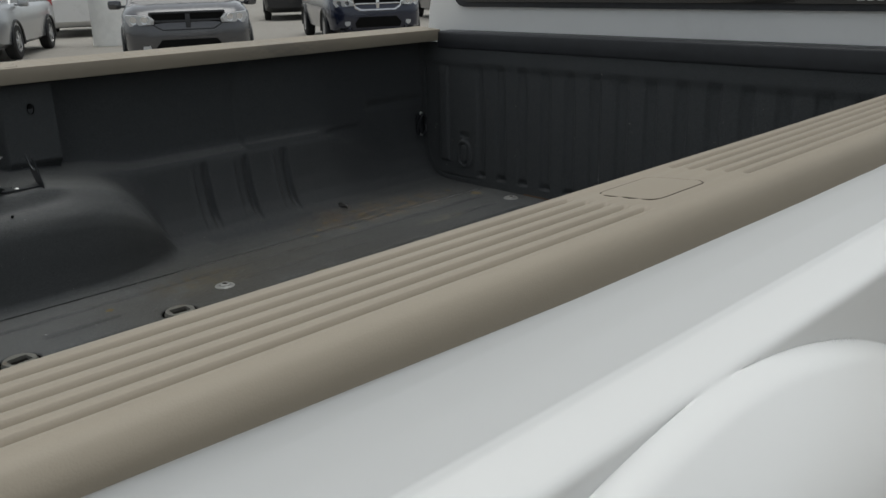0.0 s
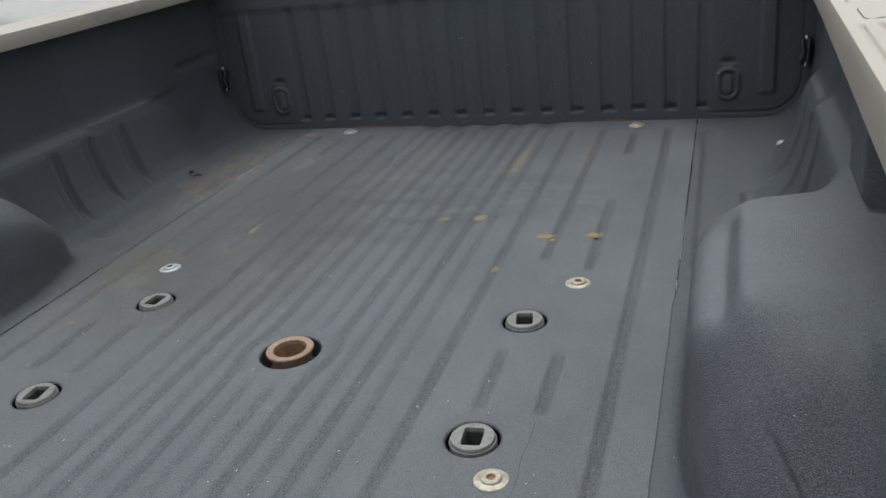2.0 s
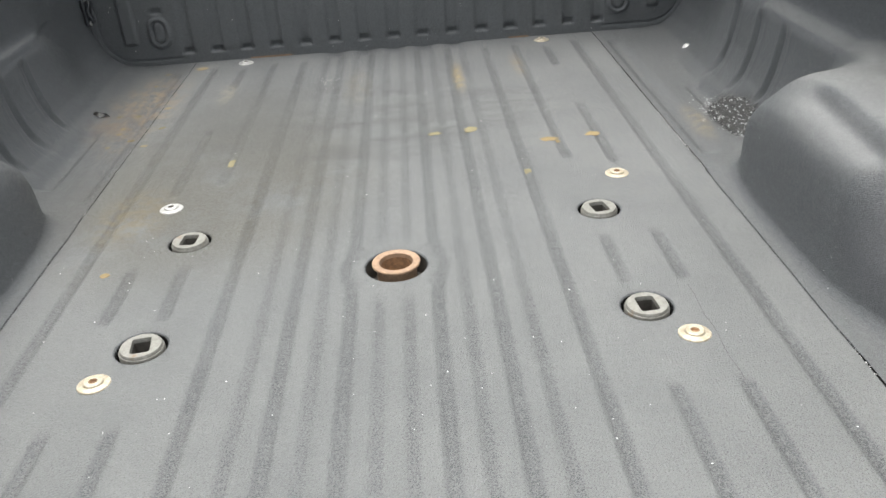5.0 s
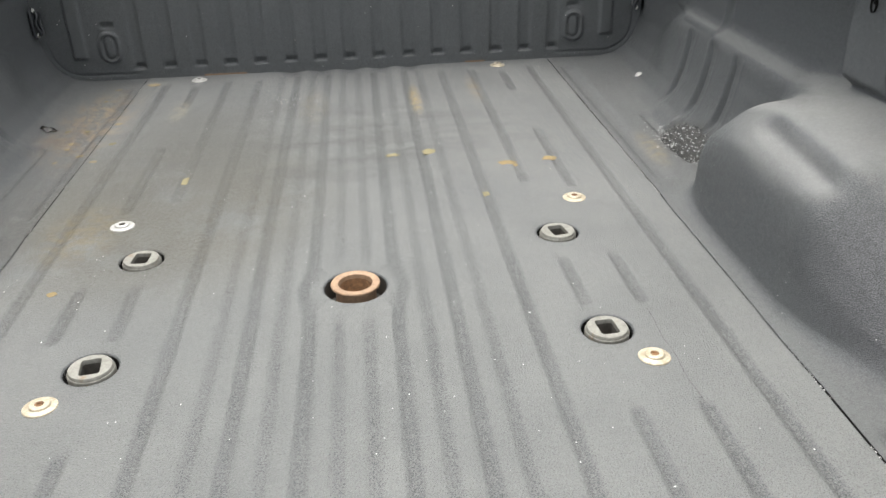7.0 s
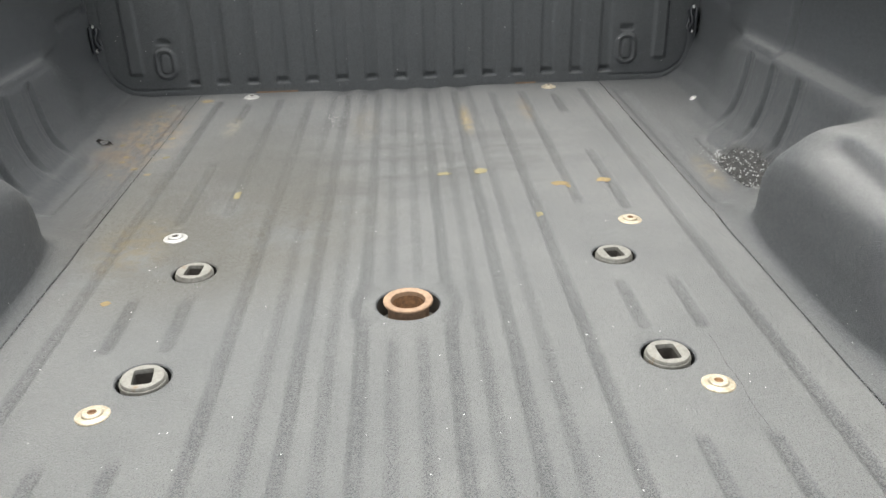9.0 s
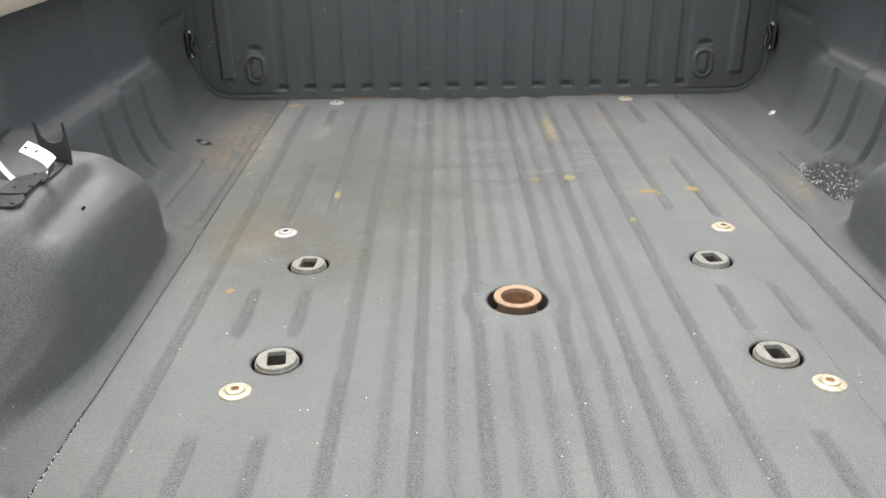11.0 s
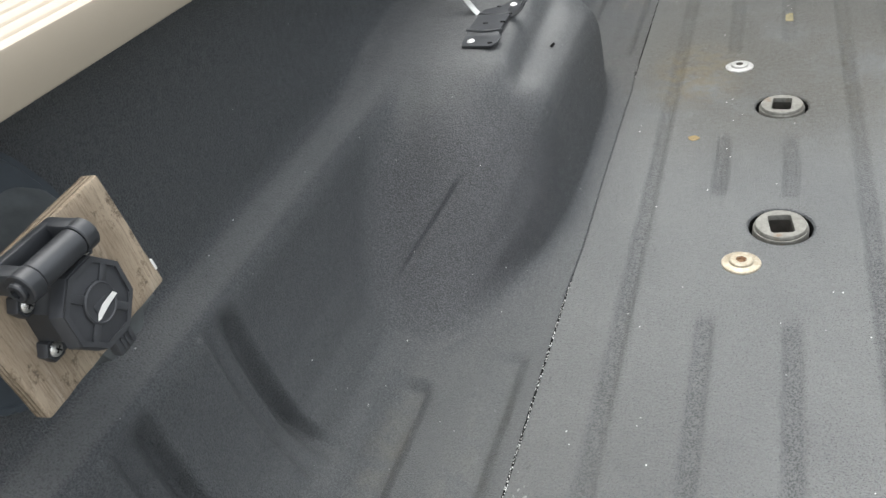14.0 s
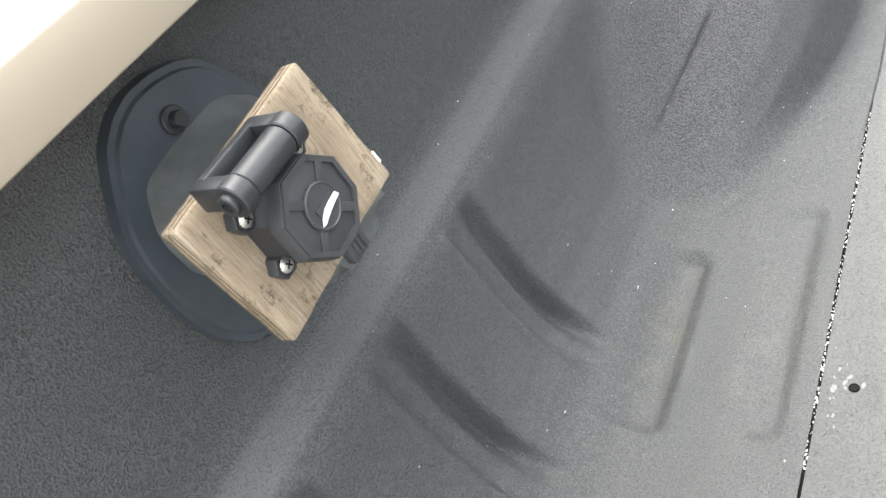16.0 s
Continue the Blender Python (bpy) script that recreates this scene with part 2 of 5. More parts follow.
def make_puck():
    m = Nodes("galvanised_socket")
    n = m.noise(120, 5, 0.7)
    c = m.mix(m.remap(n, 0.3, 0.7), (0.195, 0.192, 0.172), (0.125, 0.122, 0.107))
    c = m.mix(m.remap(m.noise(45, 5, 0.7), 0.58, 0.72, 0, 0.7), c, (0.15, 0.09, 0.04))
    m.bump(n, 0.4, 0.001)
    return m.done(c, 0.5, 0.3)


def make_ground():
    m = Nodes("worn_lot_asphalt")
    big = m.noise(0.25, 6, 0.6)
    c = m.mix(big, (0.24, 0.225, 0.2), (0.34, 0.32, 0.285))
    c = m.mix(m.remap(m.noise(14, 6, 0.75), 0.45, 0.7, 0, 0.5), c, (0.17, 0.16, 0.145))
    crack = m.n.new("ShaderNodeTexVoronoi")
    crack.feature = "DISTANCE_TO_EDGE"
    crack.inputs["Scale"].default_value = 0.22
    m.link(m.co, crack.inputs["Vector"])
    c = m.mix(m.remap(crack.outputs["Distance"], 0.006, 0.002, 0, 0.18), c, (0.1, 0.095, 0.085))
    m.bump(m.noise(60, 4), 0.4, 0.01)
    return m.done(c, 0.85)


def make_glass(name, color, rough=0.04):
    m = Nodes(name)
    return m.done(m.mix(m.noise(2), tuple(v * 0.8 for v in color), color), rough, 0.0, Specular_IOR_Level=0.7, Coat_Weight=0.4)


TAN = make_tan()
WHITE = make_paint("white_truck_paint", (0.83, 0.835, 0.825), coat=0.5)
BLACK_PLASTIC = make_plain("black_plastic", (0.022, 0.024, 0.027), 0.42, 0, 0.2, 60, 0.2, 0.0006)
BEZEL_PLASTIC = make_plain("grey_black_plastic", (0.040, 0.050, 0.061), 0.40, 0, 0.15, 30, 0.15, 0.0006)
TRIM = make_plain("black_trim", (0.028, 0.03, 0.034), 0.5, 0, 0.2, 30, 0.2, 0.0008)
GAP = make_plain("dark_recess", (0.010, 0.010, 0.010), 0.9, 0, 0.3, 60)
GAP.node_tree.nodes["Principled BSDF"].inputs["Specular IOR Level"].default_value = 0.05
STEEL = make_plain("bright_steel", (0.68, 0.68, 0.66), 0.35, 0.6, 0.12, 60, 0.02)
LATCH = make_plain("white_plated_steel", (0.72, 0.72, 0.7), 0.4, 0.2, 0.08, 60, 0.02)
BRACKET = make_plain("black_bracket_steel", (0.05, 0.053, 0.057), 0.45, 0.3, 0.25, 60, 0.3)
SCREW = make_plain("screw_steel", (0.55, 0.55, 0.53), 0.3, 0.9, 0.2, 200, 0.2)
RING = make_plain("tan_rusted_steel", (0.215, 0.140, 0.088), 0.65, 0.1, 0.25, 120, 0.3)
WOOD, RUST, ZINC, PUCK, GROUND = make_wood(), make_rust(), make_zinc(), make_puck(), make_ground()
TYRE = make_plain("tyre_rubber", (0.02, 0.02, 0.02), 0.8, 0, 0.3, 30)
RIM = make_plain("alloy_rim", (0.5, 0.5, 0.5), 0.35, 0.8, 0.1, 20)
GLASS = make_glass("tinted_glass", (0.012, 0.013, 0.015))
LAMP = make_glass("headlight_lens", (0.55, 0.56, 0.57), 0.12)
TAIL = make_glass("tail_light_lens", (0.35, 0.015, 0.015), 0.15)
CHROME = make_plain("chrome", (0.75, 0.75, 0.76), 0.12, 1.0, 0.05, 30, 0.02)
GRILLE = make_plain("grille_black", (0.012, 0.012, 0.013), 0.4, 0, 0.2, 40)
CONCRETE = make_plain("white_painted_concrete", (0.82, 0.825, 0.80), 0.7, 0, 0.08, 3, 0.4, 0.01)
ORANGE = make_plain("orange_residue", (0.165, 0.120, 0.052), 0.8, 0, 0.4, 160)
TAN_CRUST = make_plain("tan_residue", (0.185, 0.150, 0.090), 0.85, 0, 0.5, 220)
OLIVE = make_plain("yellow_residue", (0.132, 0.115, 0.060), 0.8, 0, 0.4, 160)
CHIP = make_plain("chipped_grey_paint", (0.155, 0.156, 0.153), 0.6, 0, 0.3, 300)
BEAD = make_plain("pale_sealant_beads", (0.5, 0.5, 0.49), 0.35, 0, 0.2, 200)
WET = make_plain("wet_leaf", (0.010, 0.009, 0.008), 0.10, 0, 0.3, 90, 0.5, 0.002)
# pale base colour stands in for the sky's glint on each drop
DROP = make_glass("water_drop", (0.5, 0.52, 0.52), 0.05)
PLY = make_plain("ply_glue_line", (0.14, 0.108, 0.074), 0.8, 0, 0.4, 200)
# bezel plastic lightened as if lit, for the dusty boss
LIT_DUSTY = make_plain("lit_dusty_plastic", (0.085, 0.093, 0.095), 0.6, 0, 0.35, 25, 0.2, 0.0008)
LID_PLASTIC = make_plain("satin_black_plastic", (0.034, 0.036, 0.040), 0.46, 0, 0.15, 60, 0.2, 0.0006)
TAN_GAP = make_plain("shaded_tan_gap", (0.07, 0.056, 0.042), 0.8, 0, 0.2, 80)
SCRAPE = make_plain("rusty_scrape", (0.15, 0.10, 0.065), 0.8, 0, 0.35, 150)
COLLAR = make_plain("grimy_steel", (0.055, 0.050, 0.043), 0.6, 0.2, 0.35, 90)
SILVER = make_plain("pale_zinc", (0.34, 0.34, 0.325), 0.42, 0.35, 0.2, 120, 0.3, 0.0006)


# ---------------------------------------------------------------- builders
def mesh(name, verts, faces, mat, parent=None, label="", smooth=True):
    me = bpy.data.meshes.new(name)
    me.from_pydata([tuple(v) for v in verts], [], [tuple(f) for f in faces])
    me.materials.append(mat)
    me.polygons.foreach_set("use_smooth", [smooth] * len(me.polygons))
    me.update()
    ob = new(name, me)
    if parent:
        ob.parent = parent
        ob.matrix_parent_inverse = parent.matrix_world.inverted()
    return tagged(ob, label)


def part(name, bm, mat, parent=None, label="", smooth=True):
    bmesh.ops.recalc_face_normals(bm, faces=bm.faces)
    me = bpy.data.meshes.new(name)
    bm.to_mesh(me)
    bm.free()
    me.materials.append(mat)
    me.polygons.foreach_set("use_smooth", [smooth] * len(me.polygons))
    ob = new(name, me)
    if smooth:
        me.set_sharp_from_angle(angle=radians(38))
    if parent:
        ob.parent = parent
        ob.matrix_parent_inverse = parent.matrix_world.inverted()
    return tagged(ob, label)


def thing(name, place, label, category, group="", turn=0):
    ob = new(name)
    ob.matrix_world = pose(*place, 0, 0, turn)
    ob.empty_display_size = 0.05
    bpy.context.view_layer.update()
    return tagged(ob, label, category, group)


def grid_faces(rows, cols, flip=False, loop=False):
    out = []
    for i in range(rows - 1):
        for j in range(cols if loop else cols - 1):
            k = (j + 1) % cols
            f = (i * cols + j, i * cols + k, (i + 1) * cols + k, (i + 1) * cols + j)
            out.append(f[::-1] if flip else f)
    return out


def add_box(bm, centre, size, bevel=0.0, m=None, segments=2):
    made = bmesh.ops.create_cube(bm, size=1.0, matrix=Matrix.Translation(centre) @ Matrix.Diagonal((*size, 1)))
    vs = made["verts"]
    if bevel:
        es = list({e for v in vs for e in v.link_edges})
        made = bmesh.ops.bevel(bm, geom=es, offset=bevel, segments=segments, affect="EDGES", profile=0.5)
        vs = made["verts"]
    if m:
        bmesh.ops.transform(bm, matrix=m, verts=list({v for v in vs}))
    return vs


def add_lathe(bm, profile, m=None, n=28, closed=False):
    """Turns (radius, height) points round z."""
    rings = []
    for r, h in profile:
        if r < 1e-6:
            rings.append([bm.verts.new((0, 0, h))])
        else:
            rings.append([bm.verts.new((r * math.cos(2 * math.pi * i / n), r * math.sin(2 * math.pi * i / n), h)) for i in range(n)])
    for a, b in zip(rings, rings[1:]):
        for i in range(n):
            k = (i + 1) % n
            if len(a) == 1 and len(b) > 1:
                bm.faces.new((a[0], b[i], b[k]))
            elif len(b) == 1 and len(a) > 1:
                bm.faces.new((a[i], a[k], b[0]))
            elif len(a) > 1:
                bm.faces.new((a[i], a[k], b[k], b[i]))
    vs = [v for ring in rings for v in ring]
    if m:
        bmesh.ops.transform(bm, matrix=m, verts=vs)
    return vs


def add_prism(bm, outline, depth, m=None, top_scale=1.0, bevel=0.0):
    """A plate of the outline (x, y), from z 0 to depth, its top drawn in by top_scale."""
    cx, cy = sum(p[0] for p in outline) / len(outline), sum(p[1] for p in outline) / len(outline)
    low = [bm.verts.new((x, y, 0)) for x, y in outline]
    high = [bm.verts.new((cx + (x - cx) * top_scale, cy + (y - cy) * top_scale, depth)) for x, y in outline]
    n = len(outline)
    faces = [bm.faces.new(low[::-1]), bm.faces.new(high)]
    for i in range(n):
        faces.append(bm.faces.new((low[i], low[(i + 1) % n], high[(i + 1) % n], high[i])))
    vs = low + high
    if bevel:
        es = [e for e in faces[1].edges]
        got = bmesh.ops.bevel(bm, geom=es, offset=bevel, segments=2, affect="EDGES", profile=0.5)
        vs = list({v for v in low if v.is_valid} | {v for v in got["verts"] if v.is_valid} | {v for v in high if v.is_valid})
    if m:
        bmesh.ops.transform(bm, matrix=m, verts=vs)
    return vs


def add_tube(bm, points, radius, n=8):
    pts = [Vector(p) for p in points]
    rings = []
    for i, p in enumerate(pts):
        d = (pts[min(i + 1, len(pts) - 1)] - pts[max(i - 1, 0)]).normalized()
        a = d.orthogonal().normalized() if i == 0 else (rings[-1][1] - d * rings[-1][1].dot(d)).normalized()
        b = d.cross(a)
        rings.append(([bm.verts.new(p + radius * (a * math.cos(2 * math.pi * k / n) + b * math.sin(2 * math.pi * k / n))) for k in range(n)], a))
    for (r, _), (s, _) in zip(rings, rings[1:]):
        for k in range(n):
            bm.faces.new((r[k], r[(k + 1) % n], s[(k + 1) % n], s[k]))
    bm.faces.new(rings[0][0][::-1])
    bm.faces.new(rings[-1][0])


def add_ribbon(bm, points, across, thick):
    """A flat strip along points; across: half its width as a vector; thick: a vector."""
    a, t = Vector(across), Vector(thick)
    rows = [[bm.verts.new(Vector(p) + s) for s in (-a, a, a + t, -a + t)] for p in points]
    for r, s in zip(rows, rows[1:]):
        for k in range(4):
            bm.faces.new((r[k], r[(k + 1) % 4], s[(k + 1) % 4], s[k]))
    bm.faces.new(rows[0][::-1])
    bm.faces.new(rows[-1])


def smooth_step(a, b, v):
    t = np.clip((np.asarray(v, float) - a) / (b - a), 0, 1)
    return t * t * (3 - 2 * t)


def band(v, a, b, soft):
    """1 between a and b, falling to 0 over soft on both sides."""
    return smooth_step(a - soft, a, v) * (1 - smooth_step(b, b + soft, v))


# ---------------------------------------------------------------- ground
GROUND_Z = -0.74
FRONT, REAR = 1.335, -1.16


def build_ground():
    bm = bmesh.new()
    for i in range(13):
        for j in range(13):
            bm.verts.new(((i - 6) * 60.0, (j - 6) * 60.0, GROUND_Z))
    bm.verts.ensure_lookup_table()
    for f in grid_faces(13, 13, True):
        bm.faces.new([bm.verts[k] for k in f])
    ob = part("ground", bm, GROUND, None, "pale worn asphalt of a car lot", False)
    tagged(ob, category="ground", kind="structure")


build_ground()

# ---------------------------------------------------------------- the truck
truck = thing("pickup_truck", (0, 0, GROUND_Z), "white pickup truck with black-lined bed and tan rail caps", "truck")

PITCH = 0.0885
SOCKETS = [(x, y, 0.0375) for x in (-0.366, 0.366) for y in (-0.172, 0.149)]
HOLES = SOCKETS + [(0.002, 0.006, 0.0505)]


def floor_height(x, y):
    """Height of the ribbed floor at plan points (arrays)."""
    x, y = np.broadcast_arrays(np.asarray(x, float), np.asarray(y, float))
    ax = np.abs(x)
    soft = 0.007
    z = np.zeros_like(x)
    mid = 1 - smooth_step(0.225, 0.235, ax)
    # middle: close channels; outer: wider apart and broken where the fittings sit
    rows = [(PITCH / 4 + PITCH / 2 * k, 0.0030 if k % 2 else 0.0022, ((-2, 1.26),)) for k in range(5)]
    rows += [
        (0.2655, 0.0030, ((-2, 1.24),)),
        (0.354, 0.0030, ((-2, -0.36), (-0.095, 0.045), (0.40, 1.24))),
        (0.4425, 0.0032, ((-2, -0.36), (-0.095, 0.045), (0.36, 0.70), (1.04, 1.2))),
        (0.531, 0.0032, ((-2, 1.24),)),
    ]
    for c, depth, spans in rows:
        along = np.zeros_like(x)
        for a, b in spans:
            along = np.maximum(along, band(y, a, b, 0.02))
        # the inner channels bow outwards round the hitch hole
        bow = np.where(c < 0.07, 0.013 * np.exp(-((y / 0.05) ** 2)), 0.0)
        gone = np.where(c < 0.03, 1 - 0.85 * np.exp(-((y / 0.09) ** 4)), 1.0)
        z -= 1.25 * depth * band(ax, c + bow - 0.0050, c + bow + 0.0050, 0.0080) * along * gone
    # wide shallow lap towards the bulkhead
    phase = (ax + PITCH / 2) % PITCH - PITCH / 2
    z -= 0.006 * smooth_step(1.24, 1.32, y) * mid * (1 - np.abs(phase) / (PITCH / 2))
    for cx, cy, r in HOLES:
        d = np.hypot(x - cx, y - cy)
        z *= smooth_step(r + 0.002, r + 0.018, d)
    return z


def build_floor():
    xs = np.linspace(-0.6000, 0.6000, 290)
    ys = np.linspace(REAR, FRONT + 0.01, 220)
    X, Y = np.meshgrid(xs, ys)
    Z = floor_height(X, Y)
    n = len(xs)
    verts = [v for v in np.stack([X, Y, Z], -1).reshape(-1, 3).tolist()]
    skip = np.zeros((len(ys) - 1, n - 1), bool)
    extra = []
    for cx, cy, r in HOLES:
        half = r + 0.016
        i0, i1 = np.searchsorted(xs, [cx - half, cx + half])
        j0, j1 = np.searchsorted(ys, [cy - half, cy + half])
        i0, j0 = i0 - 1, j0 - 1
        skip[j0:j1, i0:i1] = True
        ring = [(j0, i) for i in range(i0, i1)] + [(j, i1) for j in range(j0, j1)] + [(j1, i) for i in range(i1, i0, -1)] + [(j, i0) for j in range(j1, j0, -1)]
        outer = [j * n + i for j, i in ring]
        loops = [outer]
        for rr, zz in ((r + 0.003, 0.0), (r, -0.002), (r, -0.04)):
            start = len(verts)
            for k in outer:
                a = math.atan2(verts[k][1] - cy, verts[k][0] - cx)
                verts.append([cx + rr * math.cos(a), cy + rr * math.sin(a), zz])
            loops.append(list(range(start, len(verts))))
        for a, b in zip(loops, loops[1:]):
            m = len(a)
            extra += [(a[k], a[(k + 1) % m], b[(k + 1) % m], b[k]) for k in range(m)]
        extra.append(tuple(loops[-1]))
    faces = [(j * n + i, j * n + i + 1, (j + 1) * n + i + 1, (j + 1) * n + i) for j in range(len(ys) - 1) for i in range(n - 1) if not skip[j, i]]
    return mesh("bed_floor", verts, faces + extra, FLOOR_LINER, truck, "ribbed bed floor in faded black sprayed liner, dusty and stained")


bed_floor = build_floor()

# ---- side panels with wheel wells
CU, CZ = 1.0, -0.12  # the pole about which a panel's section is swept


def spline(points, n):
    """A dense smooth line through (u, z) points."""
    p = np.array(points, float)
    s = np.r_[0, np.cumsum(np.hypot(*np.diff(p, axis=0).T))]
    t = np.linspace(0, s[-1], n)
    q = np.stack([np.interp(t, s, p[:, k]) for k in (0, 1)], -1)
    for _ in range(10):
        q[1:-1] = 0.25 * q[:-2] + 0.5 * q[1:-1] + 0.25 * q[2:]
    return q


def polar(q):
    du, dz = CU - q[:, 0], q[:, 1] - CZ
    return np.arctan2(dz, du), np.hypot(du, dz)


SECTION = spline([(0.60, 0), (0.705, 0), (0.745, 0.007), (0.778, 0.027), (0.801, 0.062), (0.816, 0.105), (0.826, 0.155), (0.831, 0.196), (0.838, 0.209), (0.868, 0.226), (0.876, 0.237), (0.879, 0.30), (0.881, 0.40), (0.883, 0.50)], 340)
SECTION_FRONT = spline([(0.60, 0), (0.755, 0), (0.81, 0.007), (0.847, 0.031), (0.872, 0.070), (0.886, 0.115), (0.891, 0.18), (0.891, 0.25), (0.891, 0.35), (0.891, 0.50)], 260)
WELL_ROUND = spline([(0.617, -0.03), (0.624, 0.0), (0.629, 0.022), (0.633, 0.06), (0.639, 0.10), (0.656, 0.150), (0.684, 0.193), (0.718, 0.220), (0.755, 0.234), (0.80, 0.241), (0.85, 0.247), (0.90, 0.255)], 200)
WELL = spline([(0.617, -0.03), (0.624, 0.0), (0.628, 0.022), (0.631, 0.055), (0.632, 0.10), (0.635, 0.148), (0.642, 0.176), (0.657, 0.196), (0.680, 0.217), (0.699, 0.231), (0.722, 0.2375), (0.76, 0.239), (0.80, 0.241), (0.85, 0.247), (0.90, 0.255)], 200)


def well_height(y):
    """How tall the wheel well stands along the bed, 0 to 1."""
    ys = [-0.60, -0.50, -0.44, -0.39, -0.325, -0.25, -0.17, -0.07, 0.04, 0.13, 0.19, 0.238, 0.275, 0.305, 0.330, 0.38]
    hs = [-0.30, -0.12, 0.03, 0.26, 0.52, 0.80, 0.985, 1.02, 1.03, 0.955, 0.845, 0.68, 0.50, 0.28, 0.05, -0.4]
    return sum(np.interp(y + d, ys, hs) for d in (-0.02, -0.01, 0.0, 0.01, 0.02)) / 5


def build_side(sign):
    ys = np.concatenate([np.linspace(REAR, -0.95, 40), np.linspace(-0.946, 0.90, 800), np.linspace(0.91, FRONT + 0.004, 60)])
    ts = np.concatenate([np.linspace(0.2925, 0.6, 130), np.linspace(0.605, 1.25, 100), np.linspace(1.26, 1.385, 24)])
    ta, ra = polar(SECTION)
    tb, rb = polar(SECTION_FRONT)
    base, front = np.interp(ts, ta, ra), np.interp(ts, tb, rb)
    rows = []
    for y in ys:
        w = smooth_step(0.84, 1.16, y)
        r = base * (1 - w) + front * w
        # channels that run up from the floor to the ledge
        front_row = (0.492, 0.617, 0.745) if sign < 0 else (0.535, 0.664, 0.795)
        for c in (-1.004, -0.872, -0.742, -0.611) + front_row:
            # each one is a wedge: a low step behind, then deepening to a steep wall in front
            across = float(smooth_step(c - 0.046, c - 0.0415, y)) * float(1 - smooth_step(c - 0.005, c + 0.0050, y))
            deep = (0.005 + 0.020 * float(smooth_step(c - 0.025, c - 0.006, y))) * (1.0 if c < 0 else 0.75)
            reach = smooth_step(0.47, 0.80, ts) * (1 - smooth_step(1.070, 1.100, ts)) * (1 - w)
            r = r - deep * across * reach
            r = r + 0.0048 * math.exp(-(((y - c + 0.050) / 0.0068) ** 2)) * reach * (1.0 if c < 0 else 0.4)
        h = float(well_height(y))
        if h > -0.35:
            boxy = float(smooth_step(-0.25, -0.15, y))
            q = WELL * boxy + WELL_ROUND * (1 - boxy)
            # near the wall the front slope runs further forward
            tall = max(h, 0.02) + max(0.0, 1 - h) * 0.42 * smooth_step(0.66, 0.86, q[:, 0]) * float(smooth_step(0.06, 0.18, y))
            q[:, 1] = q[:, 1] * tall + min(h, 0) * 0.1
            q[:, 0] += 0.10 * (1 - max(h, 0)) ** 2 + 0.025 * (1 - max(h, 0))
            tw, rw = polar(q)
            order = np.argsort(tw)
            rwell = np.interp(ts, tw[order], rw[order], left=rw[order][0], right=0.0)
            # embossed channel on the crown and a crease on the rear slope
            chan = band(y, -0.135, 0.030, 0.060)
            rwell = rwell - 0.0125 * chan * np.exp(-(((ts - 0.795 - 0.12 * y) / 0.038) ** 2))
            line = 0.686 + 0.46 * (y + 0.381)
            crease = float(band(y, -0.385, -0.300, 0.022))
            rwell = rwell + crease * (0.0025 * np.exp(-(((ts - line - 0.040) / 0.022) ** 2)) - 0.0060 * np.exp(-(((ts - line - 0.012) / 0.011) ** 2)))
            k = 0.055 + 0.035 * (1 - float(smooth_step(-0.42, -0.10, y))) + 0.03 * float(smooth_step(0.10, 0.28, y))
            m = np.clip(0.5 + 0.5 * (rwell - r) / k, 0, 1)
            joined = r * (1 - m) + rwell * m + k * m * (1 - m)
            r = r + (joined - r) * float(smooth_step(-0.56, -0.40, y)) * float(1 - smooth_step(0.325, 0.375, y))
        z = CZ + r * np.sin(ts)
        u = CU - r * np.cos(ts)
        # shallow channels in the floor strip beside the seam
        z = z - 0.0095 * smooth_step(0.705, 0.724, u) * (1 - smooth_step(0.728, 0.764, u)) * (band(y, -0.680, -0.508, 0.016) + band(y, 0.45, 0.74, 0.035) + band(y, -1.1, -0.80, 0.035))
        z = z - 0.0075 * smooth_step(0.615, 0.633, u) * (1 - smooth_step(0.636, 0.672, u)) * (band(y, -0.668, -0.450, 0.022) + band(y, 0.38, 1.20, 0.035) + band(y, -1.1, -0.80, 0.035))
        # the ledge is narrower past the second channel
        u = u - 0.014 * float(smooth_step(front_row[1] - 0.004, front_row[1] + 0.014, y)) * smooth_step(0.205, 0.222, z) * (1 - w)
        # long dent high on the wall near the corner
        u = u + 0.010 * float(band(y, 1.11, 1.30, 0.03)) * np.exp(-(((z - 0.262) / 0.011) ** 2))
        # stake pocket pillar, and the wall set back behind it
        u = u - np.maximum(0, u - 0.831) * float(band(y, 0.012, 0.126, 0.005 if y > 0.1 else 0.028)) * smooth_step(0.235, 0.275, z)
        u = u + 0.024 * float(smooth_step(-0.42, -0.06, y)) * float(1 - smooth_step(-0.040, 0.000, y)) * smooth_step(0.238, 0.31, z) * (1 - smooth_step(0.39, 0.44, z))
        rows.append(np.stack([sign * u, np.full_like(u, y), z], -1))
    V = np.array(rows)
    # the edge along the seam lies on one straight line
    V[:, :, 2] = np.minimum(V[:, :, 2], 0.4535)
    V[:, 0, 0], V[:, 0, 2] = sign * (0.6024 if sign < 0 else 0.6036), np.clip(V[:, 0, 2], -0.004, 0.0)
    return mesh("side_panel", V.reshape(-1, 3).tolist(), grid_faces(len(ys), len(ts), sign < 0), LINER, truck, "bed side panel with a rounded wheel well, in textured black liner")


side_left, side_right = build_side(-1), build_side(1)


